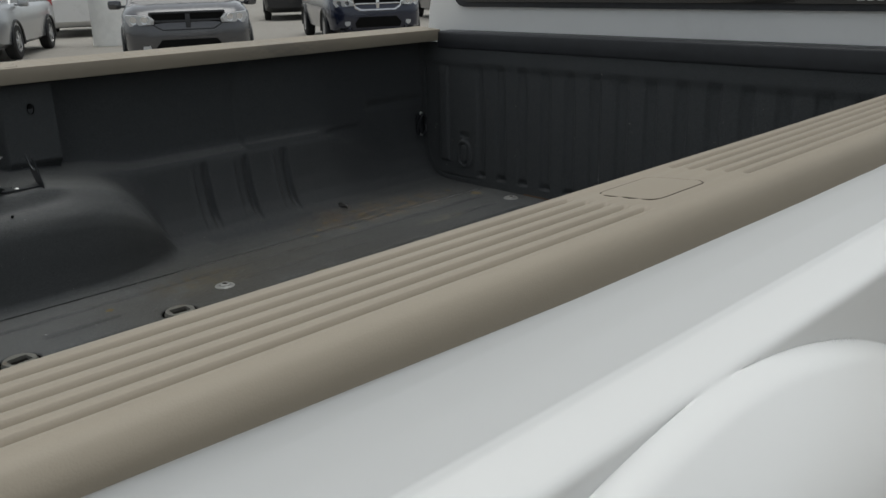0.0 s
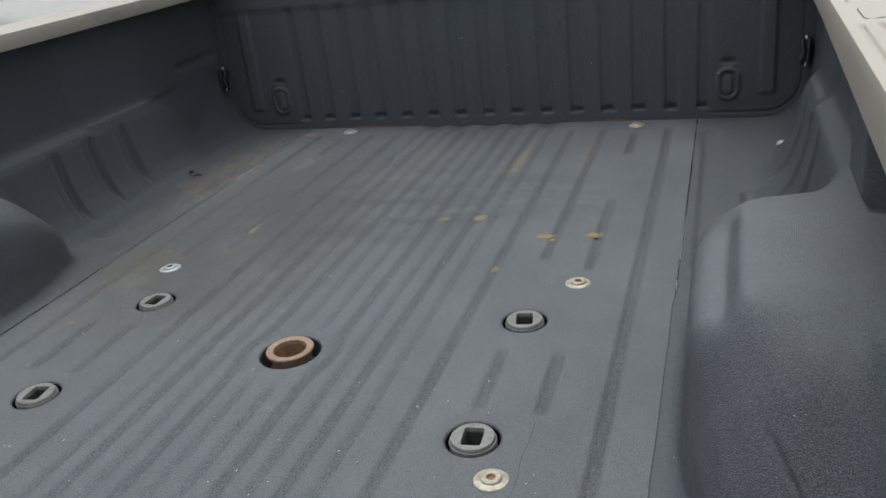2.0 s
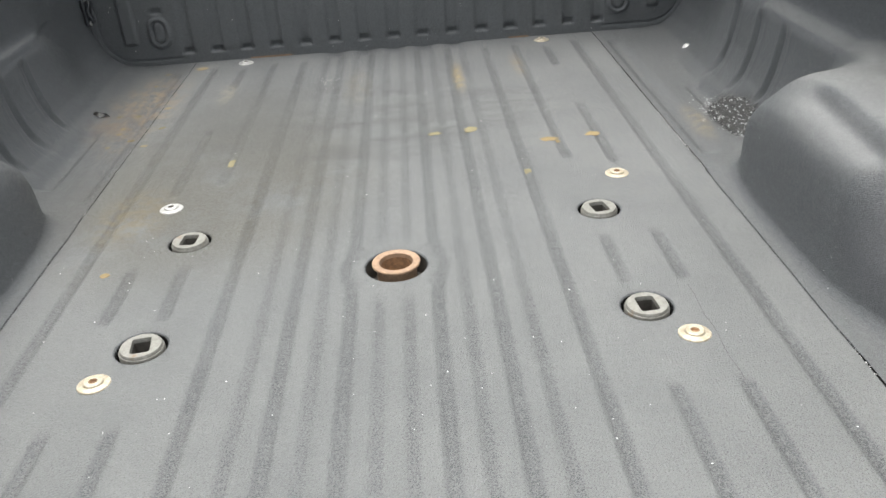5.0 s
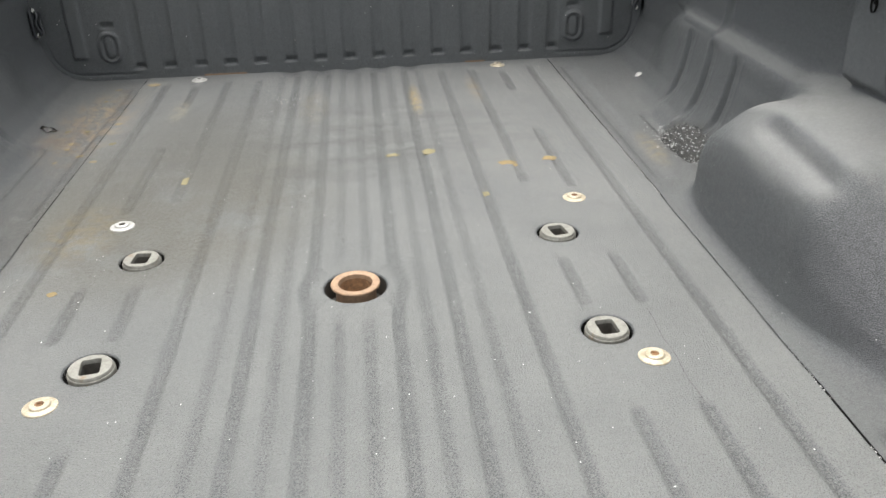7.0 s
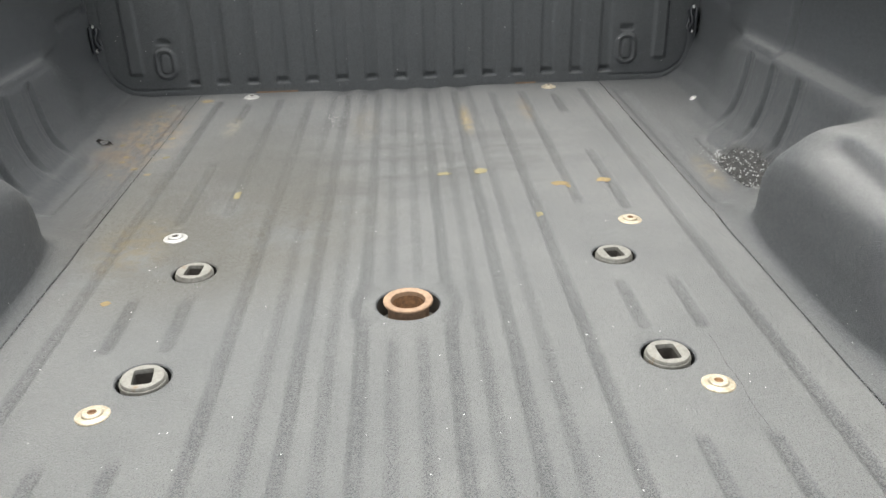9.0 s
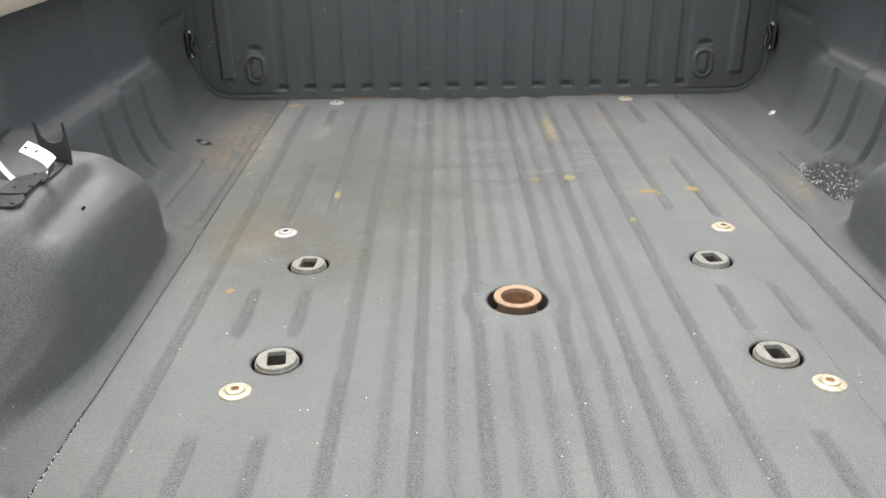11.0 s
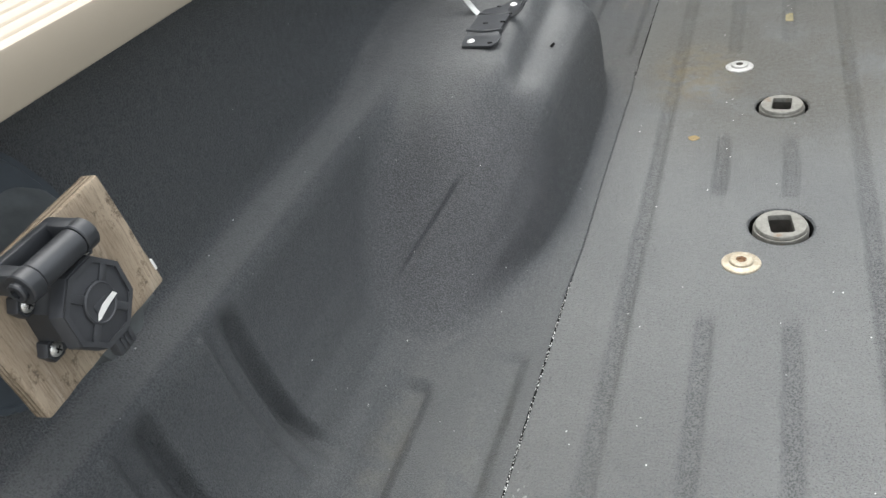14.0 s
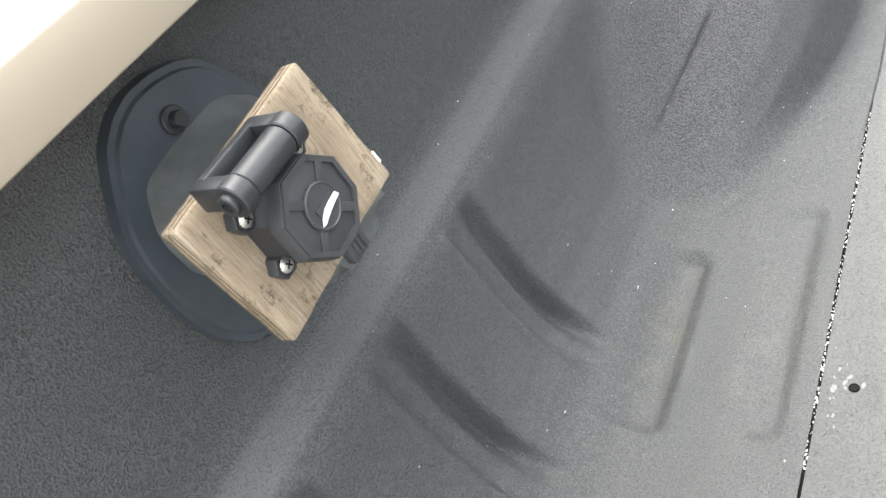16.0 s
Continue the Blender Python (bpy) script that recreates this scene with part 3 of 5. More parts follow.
def build_seam(sign):
    bm = bmesh.new()
    add_box(bm, (sign * 0.6015, (REAR + FRONT) / 2, -0.006), (0.012, FRONT - REAR, 0.004))
    part("seam_gap", bm, GAP, bed_floor, "dark seam gap beside the floor", False)
    rng = random.Random(5 + sign)
    bm = bmesh.new()
    for _ in range(1500):
        y = rng.uniform(REAR, 1.28)
        r = rng.uniform(0.0003, 0.0007)
        if noise.noise((y * 6, sign * 3.0, 0)) < -0.30 or (y > (0.6 if sign > 0 else 0.2) and rng.random() < 0.55):
            continue
        made = bmesh.ops.create_icosphere(bm, subdivisions=1, radius=r)
        bmesh.ops.transform(bm, matrix=Matrix.Translation((sign * 0.6015 + rng.uniform(-0.0015, 0.0015), y, -0.001)) @ Matrix.Diagonal((1, rng.uniform(1, 2.4), 0.6, 1)), verts=made["verts"])
    ob = part("seam_beads", bm, BEAD, bed_floor, "pale beads of grit and water in the seam")
    tagged(ob, kind="stuff")


build_seam(-1)
build_seam(1)


# ---- bulkhead
def build_bulkhead():
    xs = np.linspace(-0.894, 0.894, 420)
    ts = np.concatenate([np.linspace(0, 0.20, 48), np.linspace(0.205, 0.46, 50), np.linspace(0.48, 1, 24)])
    rad = 0.118
    rows = []
    for x in xs:
        over = max(0.0, abs(x) - (0.894 - rad))
        z0 = rad - math.sqrt(max(0.0, rad**2 - over**2)) - 0.012
        z = z0 + ts * (0.45 - z0)
        phase = (x + PITCH / 2) % PITCH - PITCH / 2
        inner = 1 - smooth_step(0.625, 0.64, abs(x))
        rib = float(band(abs(phase), -1, 0.012, 0.010)) * inner
        y = np.full_like(z, FRONT)
        y += 0.006 * rib * band(z, 0.032, 0.375, 0.006)
        # each recess deepens to a pocket above the plain hem
        y += 0.007 * rib * (smooth_step(0.026, 0.033, z) - smooth_step(0.033, 0.050, z))
        side = band(abs(x), 0.765, 0.795, 0.008) * band(z, 0.075, 0.36, 0.015)
        y -= 0.007 * side
        # oval bosses: a raised oval with a thin groove in it, and a pocket above
        bx = x - (0.680 if x > 0 else -0.692)
        e = np.hypot(bx / 0.033, np.maximum(0, abs(z - 0.097) - 0.016) / 0.032)
        y -= 0.007 * (1 - smooth_step(0.80, 1.02, e))
        y += 0.0065 * band(e, 0.44, 0.54, 0.10)
        y += 0.007 * (1 - smooth_step(0.006, 0.026, abs(bx))) * (smooth_step(0.148, 0.155, z) - smooth_step(0.155, 0.174, z))
        # groove that follows the rounded edge of the panel
        inset = np.where((abs(x) > 0.894 - rad) & (z < rad - 0.012), rad - np.hypot(abs(x) - (0.894 - rad), z - (rad - 0.012)), np.minimum(0.894 - abs(x), z + 0.012))
        y += 0.0022 * band(inset, 0.028, 0.030, 0.005) * (1 - inner)
        y -= 0.004 * smooth_step(0.375, 0.39, z)
        rows.append(np.stack([np.full_like(z, x), y, z], -1))
    V = np.array(rows)
    ob = mesh("bulkhead", V.reshape(-1, 3).tolist(), grid_faces(len(xs), len(ts)), LINER, truck, "ribbed front bulkhead of the bed in black liner")
    mod = ob.modifiers.new("thickness", "SOLIDIFY")
    mod.thickness, mod.offset = 0.012, -1 if V[0, 0, 1] > 2 else 1
    return ob


bulkhead = build_bulkhead()


def build_header():
    bm = bmesh.new()
    add_box(bm, (0, 1.362, 0.4585), (1.60, 0.072, 0.054), 0.008, None, 3)
    part("header_cap", bm, TRIM, truck, "black plastic cap along the bulkhead top")


build_header()


# ---- rail caps
def rail_lean(sign, y):
    """How far out the rail and the bed side under it stand: the right one toes in to the rear."""
    return 0.0095 * min(0.5, max(-0.6, y + 0.22)) if sign > 0 else 0.0


def rail_line(y):
    """Half of the rail cap's section (u, z) at one place along it."""
    groove_on = 1.0 - float(band(y, -0.05, 0.09, 0.006))
    pts = [(0.800, 0.4565), (0.7955, 0.4545), (0.7935, 0.4555), (0.7925, 0.458), (0.7905, 0.472), (0.7892, 0.4885), (0.7897, 0.4900), (0.7912, 0.4906), (0.796, 0.4907)]
    for c in (0.804, 0.8215, 0.839, 0.8565, 0.874):
        d, top = 0.0031 * groove_on, 0.4905 + 0.085 * (c - 0.796)
        pts += [(c - 0.0044, top), (c - 0.0036, top - 0.0003 * groove_on), (c - 0.0020, top - d), (c + 0.0020, top - d), (c + 0.0036, top - 0.0003 * groove_on), (c + 0.0044, top)]
    pts += [(0.883, 0.4978), (0.889, 0.4968), (0.8945, 0.4935), (0.8982, 0.4880), (0.9002, 0.482), (0.9005, 0.475), (0.899, 0.468), (0.84, 0.462)]
    return pts


def build_rail(sign):
    ys = [REAR, REAR + 0.004] + list(np.linspace(-1.0, -0.07, 16)) + [-0.056, -0.052, -0.048, -0.044, 0.084, 0.088, 0.092, 0.096] + list(np.linspace(0.15, 1.32, 9)) + [1.329, FRONT]
    verts = []
    for n, y in enumerate(ys):
        shrink = 0.985 if n in (0, len(ys) - 1) else 1.0
        for u, z in rail_line(y):
            rise = 0.0075 * float(1 - smooth_step(-0.92, -0.38, y)) if sign < 0 else 0.0
            drop = 0.0065 + 0.030 * min(0.75, max(0.0, 0.35 - y)) if sign > 0 and z < 0.460 and u < 0.81 else 0.0
            if u > 0.898 and z < 0.489 and sign > 0:  # the outer lip hangs lower towards the cab
                drop = 1.4 * min(0.4, max(-0.35, y + 0.2)) * (0.489 - z)
            verts.append((sign * (0.845 + (u - 0.845) * shrink + rail_lean(sign, y)), y, 0.47 + (z - drop - 0.47) * shrink + rise))
    n = len(rail_line(0))
    faces = grid_faces(len(ys), n, sign > 0, True)
    faces += [tuple(range(n))[:: (1 if sign > 0 else -1)], tuple(range(len(verts) - n, len(verts)))[:: (-1 if sign > 0 else 1)]]
    ob = mesh("rail_cap", verts, faces, TAN, truck, "tan plastic bed rail cap with five long grooves")
    ob.data.set_sharp_from_angle(angle=radians(40))
    # cover of the stake pocket
    def rounded(hx, hy, r):
        out = []
        for qx, qy, a0 in ((1, 1, 0), (-1, 1, 90), (-1, -1, 180), (1, -1, 270)):
            for k in range(6):
                a = radians(a0 + 18 * k)
                out.append((qx * (hx - r) + r * math.cos(a), qy * (hy - r) + r * math.sin(a)))
        return out
    at = Matrix.Translation((sign * (0.8345 if sign < 0 else 0.8405), 0.019 if sign < 0 else 0.008, 0.4930 if sign < 0 else 0.4934)) @ Matrix.Rotation(radians(-4.9 * sign), 4, "Y")
    bm = bmesh.new()
    add_prism(bm, rounded(0.0286, 0.0392, 0.0120), 0.00095, at)
    part("cover_gap", bm, TAN_GAP, ob, "thin dark gap round the stake pocket cover", False)
    bm = bmesh.new()
    add_prism(bm, rounded(0.0272, 0.0378, 0.0110), 0.00115, at)
    part("stake_pocket_cover", bm, TAN, ob, "plain tan cover of a stake pocket")
    return ob


rail_left, rail_right = build_rail(-1), build_rail(1)


# ---- white outer sides
def build_bed_side(sign):
    ys = np.linspace(REAR, FRONT + 0.02, 380)
    zs = np.concatenate([np.linspace(0.4725, 0.26, 150), np.linspace(0.255, -0.33, 64)])
    verts, faces = [], []
    for y in ys:
        for z in zs:
            u = float(np.interp(z, [-0.33, 0.0, 0.25, 0.34, 0.380, 0.3945, 0.398, 0.412, 0.417, 0.440, 0.458, 0.474], [0.93, 0.952, 0.951, 0.951, 0.9505, 0.950, 0.9450, 0.922, 0.917, 0.9045, 0.896, 0.890]))
            a = (y + 0.09) / 0.60
            top = 0.394 - 0.244 * abs(a) ** 1.8
            d = max(0.0, top - z)
            blow = float(smooth_step(0, 0.014, d)) * 0.13 + 0.87 * math.sin(min(1.0, d / 0.12) * math.pi / 2)
            u += 0.080 * blow * (1 - float(smooth_step(0.95, 1.12, abs(a))))
            verts.append((sign * (u + rail_lean(sign, y)), y, z))
    n = len(zs)
    for f in grid_faces(len(ys), n, sign > 0):
        p = [verts[k] for k in f]
        cy, cz = sum(q[1] for q in p) / 4, sum(q[2] for q in p) / 4
        if math.hypot(cy + 0.06, cz + 0.42) > 0.44:
            faces.append(f)
    ob = mesh("bed_side", verts, faces, WHITE, truck, "white outer bed side with a flared rear fender")
    mod = ob.modifiers.new("thickness", "SOLIDIFY")
    mod.thickness, mod.offset = 0.006, -1
    return ob


build_bed_side(-1)
build_bed_side(1)


def build_cab():
    bm = bmesh.new()
    # section of the cab seen from behind, swept forwards
    def ring(y, grow, top):
        pts = []
        for x, z in ((0.90, -0.30), (0.945, -0.1), (0.95, 0.35), (0.925, 0.55), (0.86, 0.80), (0.79, 1.02), (0.70, 1.10), (0.45, 1.13)):
            pts.append((x * grow, z if z < 0.5 else 0.5 + (z - 0.5) * top))
        pts = pts + [(-x, z) for x, z in pts[::-1]]
        return [bm.verts.new((x, y, z)) for x, z in pts]
    rings = [ring(1.405, 0.985, 0.97), ring(1.425, 1.0, 1.0), ring(2.4, 1.0, 1.02), ring(2.9, 1.0, 0.9), ring(3.35, 0.99, 0.12), ring(4.4, 0.96, 0.02), ring(4.6, 0.9, -0.2)]
    for a, b in zip(rings, rings[1:]):
        n = len(a)
        for i in range(n):
            bm.faces.new((a[i], a[(i + 1) % n], b[(i + 1) % n], b[i]))
    bm.faces.new(rings[0][::-1])
    bm.faces.new(rings[-1])
    cab = part("cab", bm, WHITE, truck, "white cab with a dark rear window")
    bm = bmesh.new()
    out = [(-0.775, 0.575), (-0.760, 0.562), (-0.740, 0.557), (0.740, 0.557), (0.760, 0.562), (0.775, 0.575), (0.70, 0.97), (0.66, 1.0), (-0.66, 1.0), (-0.70, 0.97)]
    add_prism(bm, [(x, z) for x, z in out], 0.012, Matrix.Translation((0, 1.405, 0)) @ Matrix.Rotation(radians(90), 4, "X"))
    window = part("rear_window", bm, TRIM, truck, "black framed rear window")
    bm = bmesh.new()
    add_prism(bm, [(x * 0.97, 0.78 + (z - 0.78) * 0.93) for x, z in out], 0.006, Matrix.Translation((0, 1.392, 0)) @ Matrix.Rotation(radians(90), 4, "X"))
    part("pane", bm, GLASS, window, "dark tinted glass pane")
    bm = bmesh.new()
    for k in range(9):
        add_box(bm, (0.475 + 0.021 * k, 1.3845, 0.584), (0.013 if k % 3 else 0.016, 0.001, 0.008))
    part("sticker_print", bm, LATCH, window, "row of pale unreadable marks", False)


build_cab()


def build_wheel(parent, m, radius=0.40, width=0.26):
    bm = bmesh.new()
    w = width / 2
    add_lathe(bm, [(radius * 0.62, -w), (radius * 0.9, -w), (radius, -w * 0.7), (radius, w * 0.7), (radius * 0.9, w), (radius * 0.62, w), (radius * 0.6, w * 0.5)], m, 40)
    tyre = part("wheel", bm, TYRE, parent, "black rubber tyre")
    bm = bmesh.new()
    add_lathe(bm, [(radius * 0.64, w * 0.9), (radius * 0.58, w * 0.95), (radius * 0.54, w * 0.55), (radius * 0.2, w * 0.7), (radius * 0.15, w * 0.95), (0, w * 0.95)], m, 30)
    for k in range(5):
        add_box(bm, (radius * 0.37, 0, w * 0.78), (radius * 0.42, radius * 0.13, w * 0.3), 0, m @ Matrix.Rotation(k * 2 * math.pi / 5, 4, "Z"))
    part("rim", bm, RIM, tyre, "silver alloy rim")


for sx in (-1, 1):
    for wy in (-0.06, 3.75):
        build_wheel(truck, Matrix.Translation((sx * 0.82, wy, GROUND_Z + 0.40)) @ Matrix.Rotation(radians(90 * sx), 4, "Y"))

bm = bmesh.new()
for sx in (-1, 1):
    add_box(bm, (sx * 0.42, 1.4, -0.24), (0.09, 5.1, 0.18), 0.01)
for cy in (-1.0, -0.06, 1.2, 3.75):
    add_box(bm, (0, cy, -0.26), (1.5 if cy in (-0.06, 3.75) else 0.9, 0.12, 0.10), 0.01)
part("chassis", bm, GAP, truck, "dark steel chassis rails under the bed")


# ---- fittings in the floor
def build_socket(cx, cy, turn):
    bm = bmesh.new()
    at = Matrix.Translation((cx, cy, 0)) @ Matrix.Rotation(radians(turn), 4, "Z")
    n = 32
    def slot(k, s):
        # slot with straight sides and rounded corners
        c, d = math.cos(2 * math.pi * k / n), math.sin(2 * math.pi * k / n)
        return (math.copysign(abs(c) ** 0.24, c) * 0.0140 * s, math.copysign(abs(d) ** 0.24, d) * 0.0190 * s)
    levels = [(0.0325, -0.036, 0), (0.0325, -0.0025, 0), (0.0318, -0.001, 0), (0.0308, -0.0008, 0), (0.0305, 0.0022, 0), (0.0293, 0.0040, 0), (1.0, 0.0040, 1), (0.97, 0.0024, 1), (0.96, -0.003, 1)]
    rings = []
    for r, z, kind in levels:
        ring = []
        for k in range(n):
            a = 2 * math.pi * k / n
            x, y = slot(k, r) if kind else (r * math.cos(a), r * math.sin(a))
            ring.append(bm.verts.new(at @ Vector((x, y, z))))
        rings.append(ring)
    for a, b in zip(rings, rings[1:]):
        for k in range(n):
            bm.faces.new((a[k], a[(k + 1) % n], b[(k + 1) % n], b[k]))
    ob = part("hitch_socket", bm, PUCK, truck, "round galvanised hitch socket with a square slot")
    bm = bmesh.new()
    cup = []
    for s, z in ((0.965, -0.002), (0.955, -0.045)):
        cup.append([bm.verts.new(at @ Vector((*slot(k, s), z))) for k in range(n)])
    for k in range(n):
        bm.faces.new((cup[0][k], cup[0][(k + 1) % n], cup[1][(k + 1) % n], cup[1][k]))
    bm.faces.new(cup[1])
    part("slot", bm, COLLAR, ob, "dark open slot", False)
    bm = bmesh.new()
    add_lathe(bm, [(0.0374, -0.003), (0.0372, -0.038), (0.033, -0.038)], at, 32)
    part("dark_collar", bm, GAP, ob, "dark gap round the socket")


for (cx, cy, r), turn in zip(SOCKETS, (8, -4, 4, 10)):
    build_socket(cx, cy, turn)

bm = bmesh.new()
add_lathe(bm, [(0.0325, -0.040), (0.0330, -0.0040), (0.0375, -0.0034), (0.0394, -0.0028), (0.0398, -0.0018), (0.0398, -0.0002), (0.0390, 0.0012), (0.0362, 0.0017), (0.0350, 0.0012), (0.0290, 0.0014), (0.0276, 0.0004), (0.0270, -0.004), (0.0262, -0.037)], Matrix.Translation((0.002, 0.0065, 0.0055)), 48)
ring = part("hitch_ball_socket", bm, RING, truck, "rusty steel ring of the gooseneck hitch hole")
bm = bmesh.new()
add_lathe(bm, [(0, -0.030), (0.0240, -0.031), (0.0255, -0.029), (0.0257, -0.006)], Matrix.Translation((0.002, 0.0065, 0.0055)), 32)
part("socket_cup", bm, RUST, ring, "dark rusty inside of the ring")
bm = bmesh.new()
add_lathe(bm, [(0.0503, -0.003), (0.0500, -0.038), (0.042, -0.038)], Matrix.Translation((0.002, 0.006, 0)), 40)
part("dark_collar", bm, COLLAR, ring, "dirty steel well round the ring")


def build_bolt(cx, cy, worn):
    bm = bmesh.new()
    at = Matrix.Translation((cx, cy, -0.0005)) @ pose(0, 0, 0, random.uniform(-2, 2), random.uniform(-2, 2), random.uniform(0, 90))
    add_lathe(bm, [(0.0225, -0.006), (0.0225, 0.0012), (0.0215, 0.0022), (0.0145, 0.0028), (0.0138, 0.0032), (0.0132, 0.0058), (0.0118, 0.0068), (0.0062, 0.0064)], at, 30)
    bolt = part("bed_bolt", bm, ZINC if worn or cx > 0 else SILVER, truck, "flanged zinc bed bolt" + (" with rust round its socket" if worn else ""))
    bm = bmesh.new()
    add_lathe(bm, [(0.0063, 0.0063), (0.0046, 0.0050), (0.0044, 0.0036), (0, 0.0036)], at, 6)
    part("hex_recess", bm, RUST if worn else COLLAR, bolt, "rusty recess" if worn else "dark recess", False)


random.seed(3)
for cx, cy, worn in ((-0.432, 0.293, 0), (0.432, 0.293, 1), (-0.409, -0.251, 1), (0.411, -0.249, 1), (-0.444, 1.285, 0), (0.440, 1.285, 0)):
    build_bolt(cx, cy, worn)


# ---- tie-down loops in the front corners
def build_tie(sign):
    bm = bmesh.new()
    c = Vector((0.877 if sign > 0 else -0.884, 1.318, 0.178))
    pts = [c + Vector((-sign * (0.012 + 0.006 * math.sin(a * 2) ** 2), 0.014 * math.cos(a), 0.032 * math.sin(a))) for a in np.linspace(0, 2 * math.pi, 25)]
    add_tube(bm, pts, 0.0042)
    add_box(bm, c + Vector((-sign * 0.002, 0, 0)), (0.008, 0.034, 0.075), 0.003)
    ob = part("tie_down_loop", bm, BLACK_PLASTIC, truck, "black tie-down loop in the corner")
    for dz in (-0.034, 0.036):
        bm = bmesh.new()
        add_lathe(bm, [(0.0065, 0), (0.006, 0.003), (0.003, 0.005), (0, 0.0052)], Matrix.Translation(c + Vector((-sign * 0.006, 0, dz))) @ Matrix.Rotation(radians(-90 * sign), 4, "Y"), 12)
        part("tie_down_bolt", bm, STEEL, ob, "shiny bolt head")


build_tie(-1)
build_tie(1)

# bright plug in the front corner, and scrapes along the hem of the bulkhead
seat = min(side_right.data.vertices, key=lambda v: (v.co - Vector((0.8054, 1.0554, 0.0102))).length)
bm = bmesh.new()
add_lathe(bm, [(0.0115, -0.006), (0.0115, 0.001), (0.0095, 0.0026), (0.0062, 0.003), (0.0054, 0.0062), (0, 0.0068)], Matrix.Translation(seat.co) @ Vector((0, 0, 1)).rotation_difference(seat.normal).to_matrix().to_4x4(), 20)
part("drain_plug", bm, STEEL, side_right, "small bright metal plug near the front corner")
for x0, x1 in ((-0.437, -0.312), (0.347, 0.408)):
    bm = bmesh.new()
    out = [(x0 + (x1 - x0) * k / 8, -0.0035 + 0.0008 * math.sin(k * 2.3)) for k in range(9)] + [(x1 - (x1 - x0) * k / 8, 0.0030 + 0.0012 * math.sin(k * 3.1)) for k in range(9)]
    add_prism(bm, out, 0.0008, Matrix.Translation((0, FRONT - 0.0002, 0.002)) @ Matrix.Rotation(radians(90), 4, "X"))
    part("scrape", bm, SCRAPE, bulkhead, "rusty scrape along the panel's hem", False)


def build_hole(place, along, up, size, name, parent, label):
    """A dark punched hole with a thin lip, lying on a face."""
    x, y = Vector(along).normalized(), Vector(up).normalized()
    z = x.cross(y)
    m = Matrix.Translation(place) @ Matrix((x, y, z)).transposed().to_4x4() @ Matrix.Diagonal((size[0], size[1], 1, 1))
    bm = bmesh.new()
    add_lathe(bm, [(0, 0.0004), (0.84, 0.0004), (0.92, 0.0012), (1.0, 0.0003), (1.02, -0.004)], m, 20)
    part(name, bm, GAP, parent, label)


build_hole((-0.8306, 0.072, 0.394), (0, -1, 0), (0.05, 0, 1), (0.007, 0.012), "pillar_hole", side_left, "dark oval hole in the pillar")
build_hole((0.8306, 0.072, 0.394), (0, 1, 0), (-0.05, 0, 1), (0.007, 0.012), "pillar_hole", side_right, "dark oval hole in the pillar")
build_hole((-0.6575, -0.057, 0.1975), (0, -1, 0), (-0.95, 0, 1), (0.0027, 0.0021), "drill_hole", side_left, "small drilled hole")
build_hole((-0.577, -0.631, 0.0006), (1, 0, 0), (0, 1, 0), (0.0040, 0.0036), "drill_hole", bed_floor, "drilled hole with chipped edges")


# a hairline crack in the floor's liner and a fine scratch on the fender
bm = bmesh.new()
add_tube(bm, [(0.440 + 0.0016 * math.sin(k * 0.8) + 0.0004 * math.sin(k * 4.1), -0.125 - 0.0125 * k, -0.0001) for k in range(19)], 0.00026, 5)
part("crack", bm, GAP, bed_floor, "fine dark crack in the liner")
bm = bmesh.new()
add_tube(bm, [(0.9500, 0.228, 0.3672), (0.9500, 0.212, 0.3632), (0.9500, 0.196, 0.3612), (0.9500, 0.171, 0.3605)], 0.0007, 5)
part("scratch", bm, GAP, truck, "fine dark scratch in the white paint")

# chipped pale paint round the drilled hole in the floor
chip_rng = random.Random(8)
for k in range(18):
    bm = bmesh.new()
    size = chip_rng.choice((0.0010, 0.0014, 0.0020, 0.0030))
    out = [(size * chip_rng.uniform(0.85, 1.0) * math.cos(j * 0.785), 0.5 * size * chip_rng.uniform(0.85, 1.0) * math.sin(j * 0.785)) for j in range(8)]
    cx, cy = (-0.590 + chip_rng.gauss(0, 0.0042), -0.634 + chip_rng.gauss(0, 0.020)) if k < 15 else (-0.577 + chip_rng.choice((-0.006, 0.006)), -0.631 + chip_rng.uniform(-0.006, 0.006))
    add_prism(bm, out, 0.0007, Matrix.Translation((cx, cy, float(floor_height(cx, cy)) - 0.0001)) @ Matrix.Rotation(chip_rng.uniform(0.8, 2.2), 4, "Z"))
    part("paint_chip", bm, CHIP, bed_floor, "pale chipped paint", False)


# ---------------------------------------------------------------- strap bracket on the wheel well
bracket = thing("hold_down_bracket", (-0.728, -0.06, 0.238), "black steel hold-down bracket with a shiny hoop strap", "bracket")


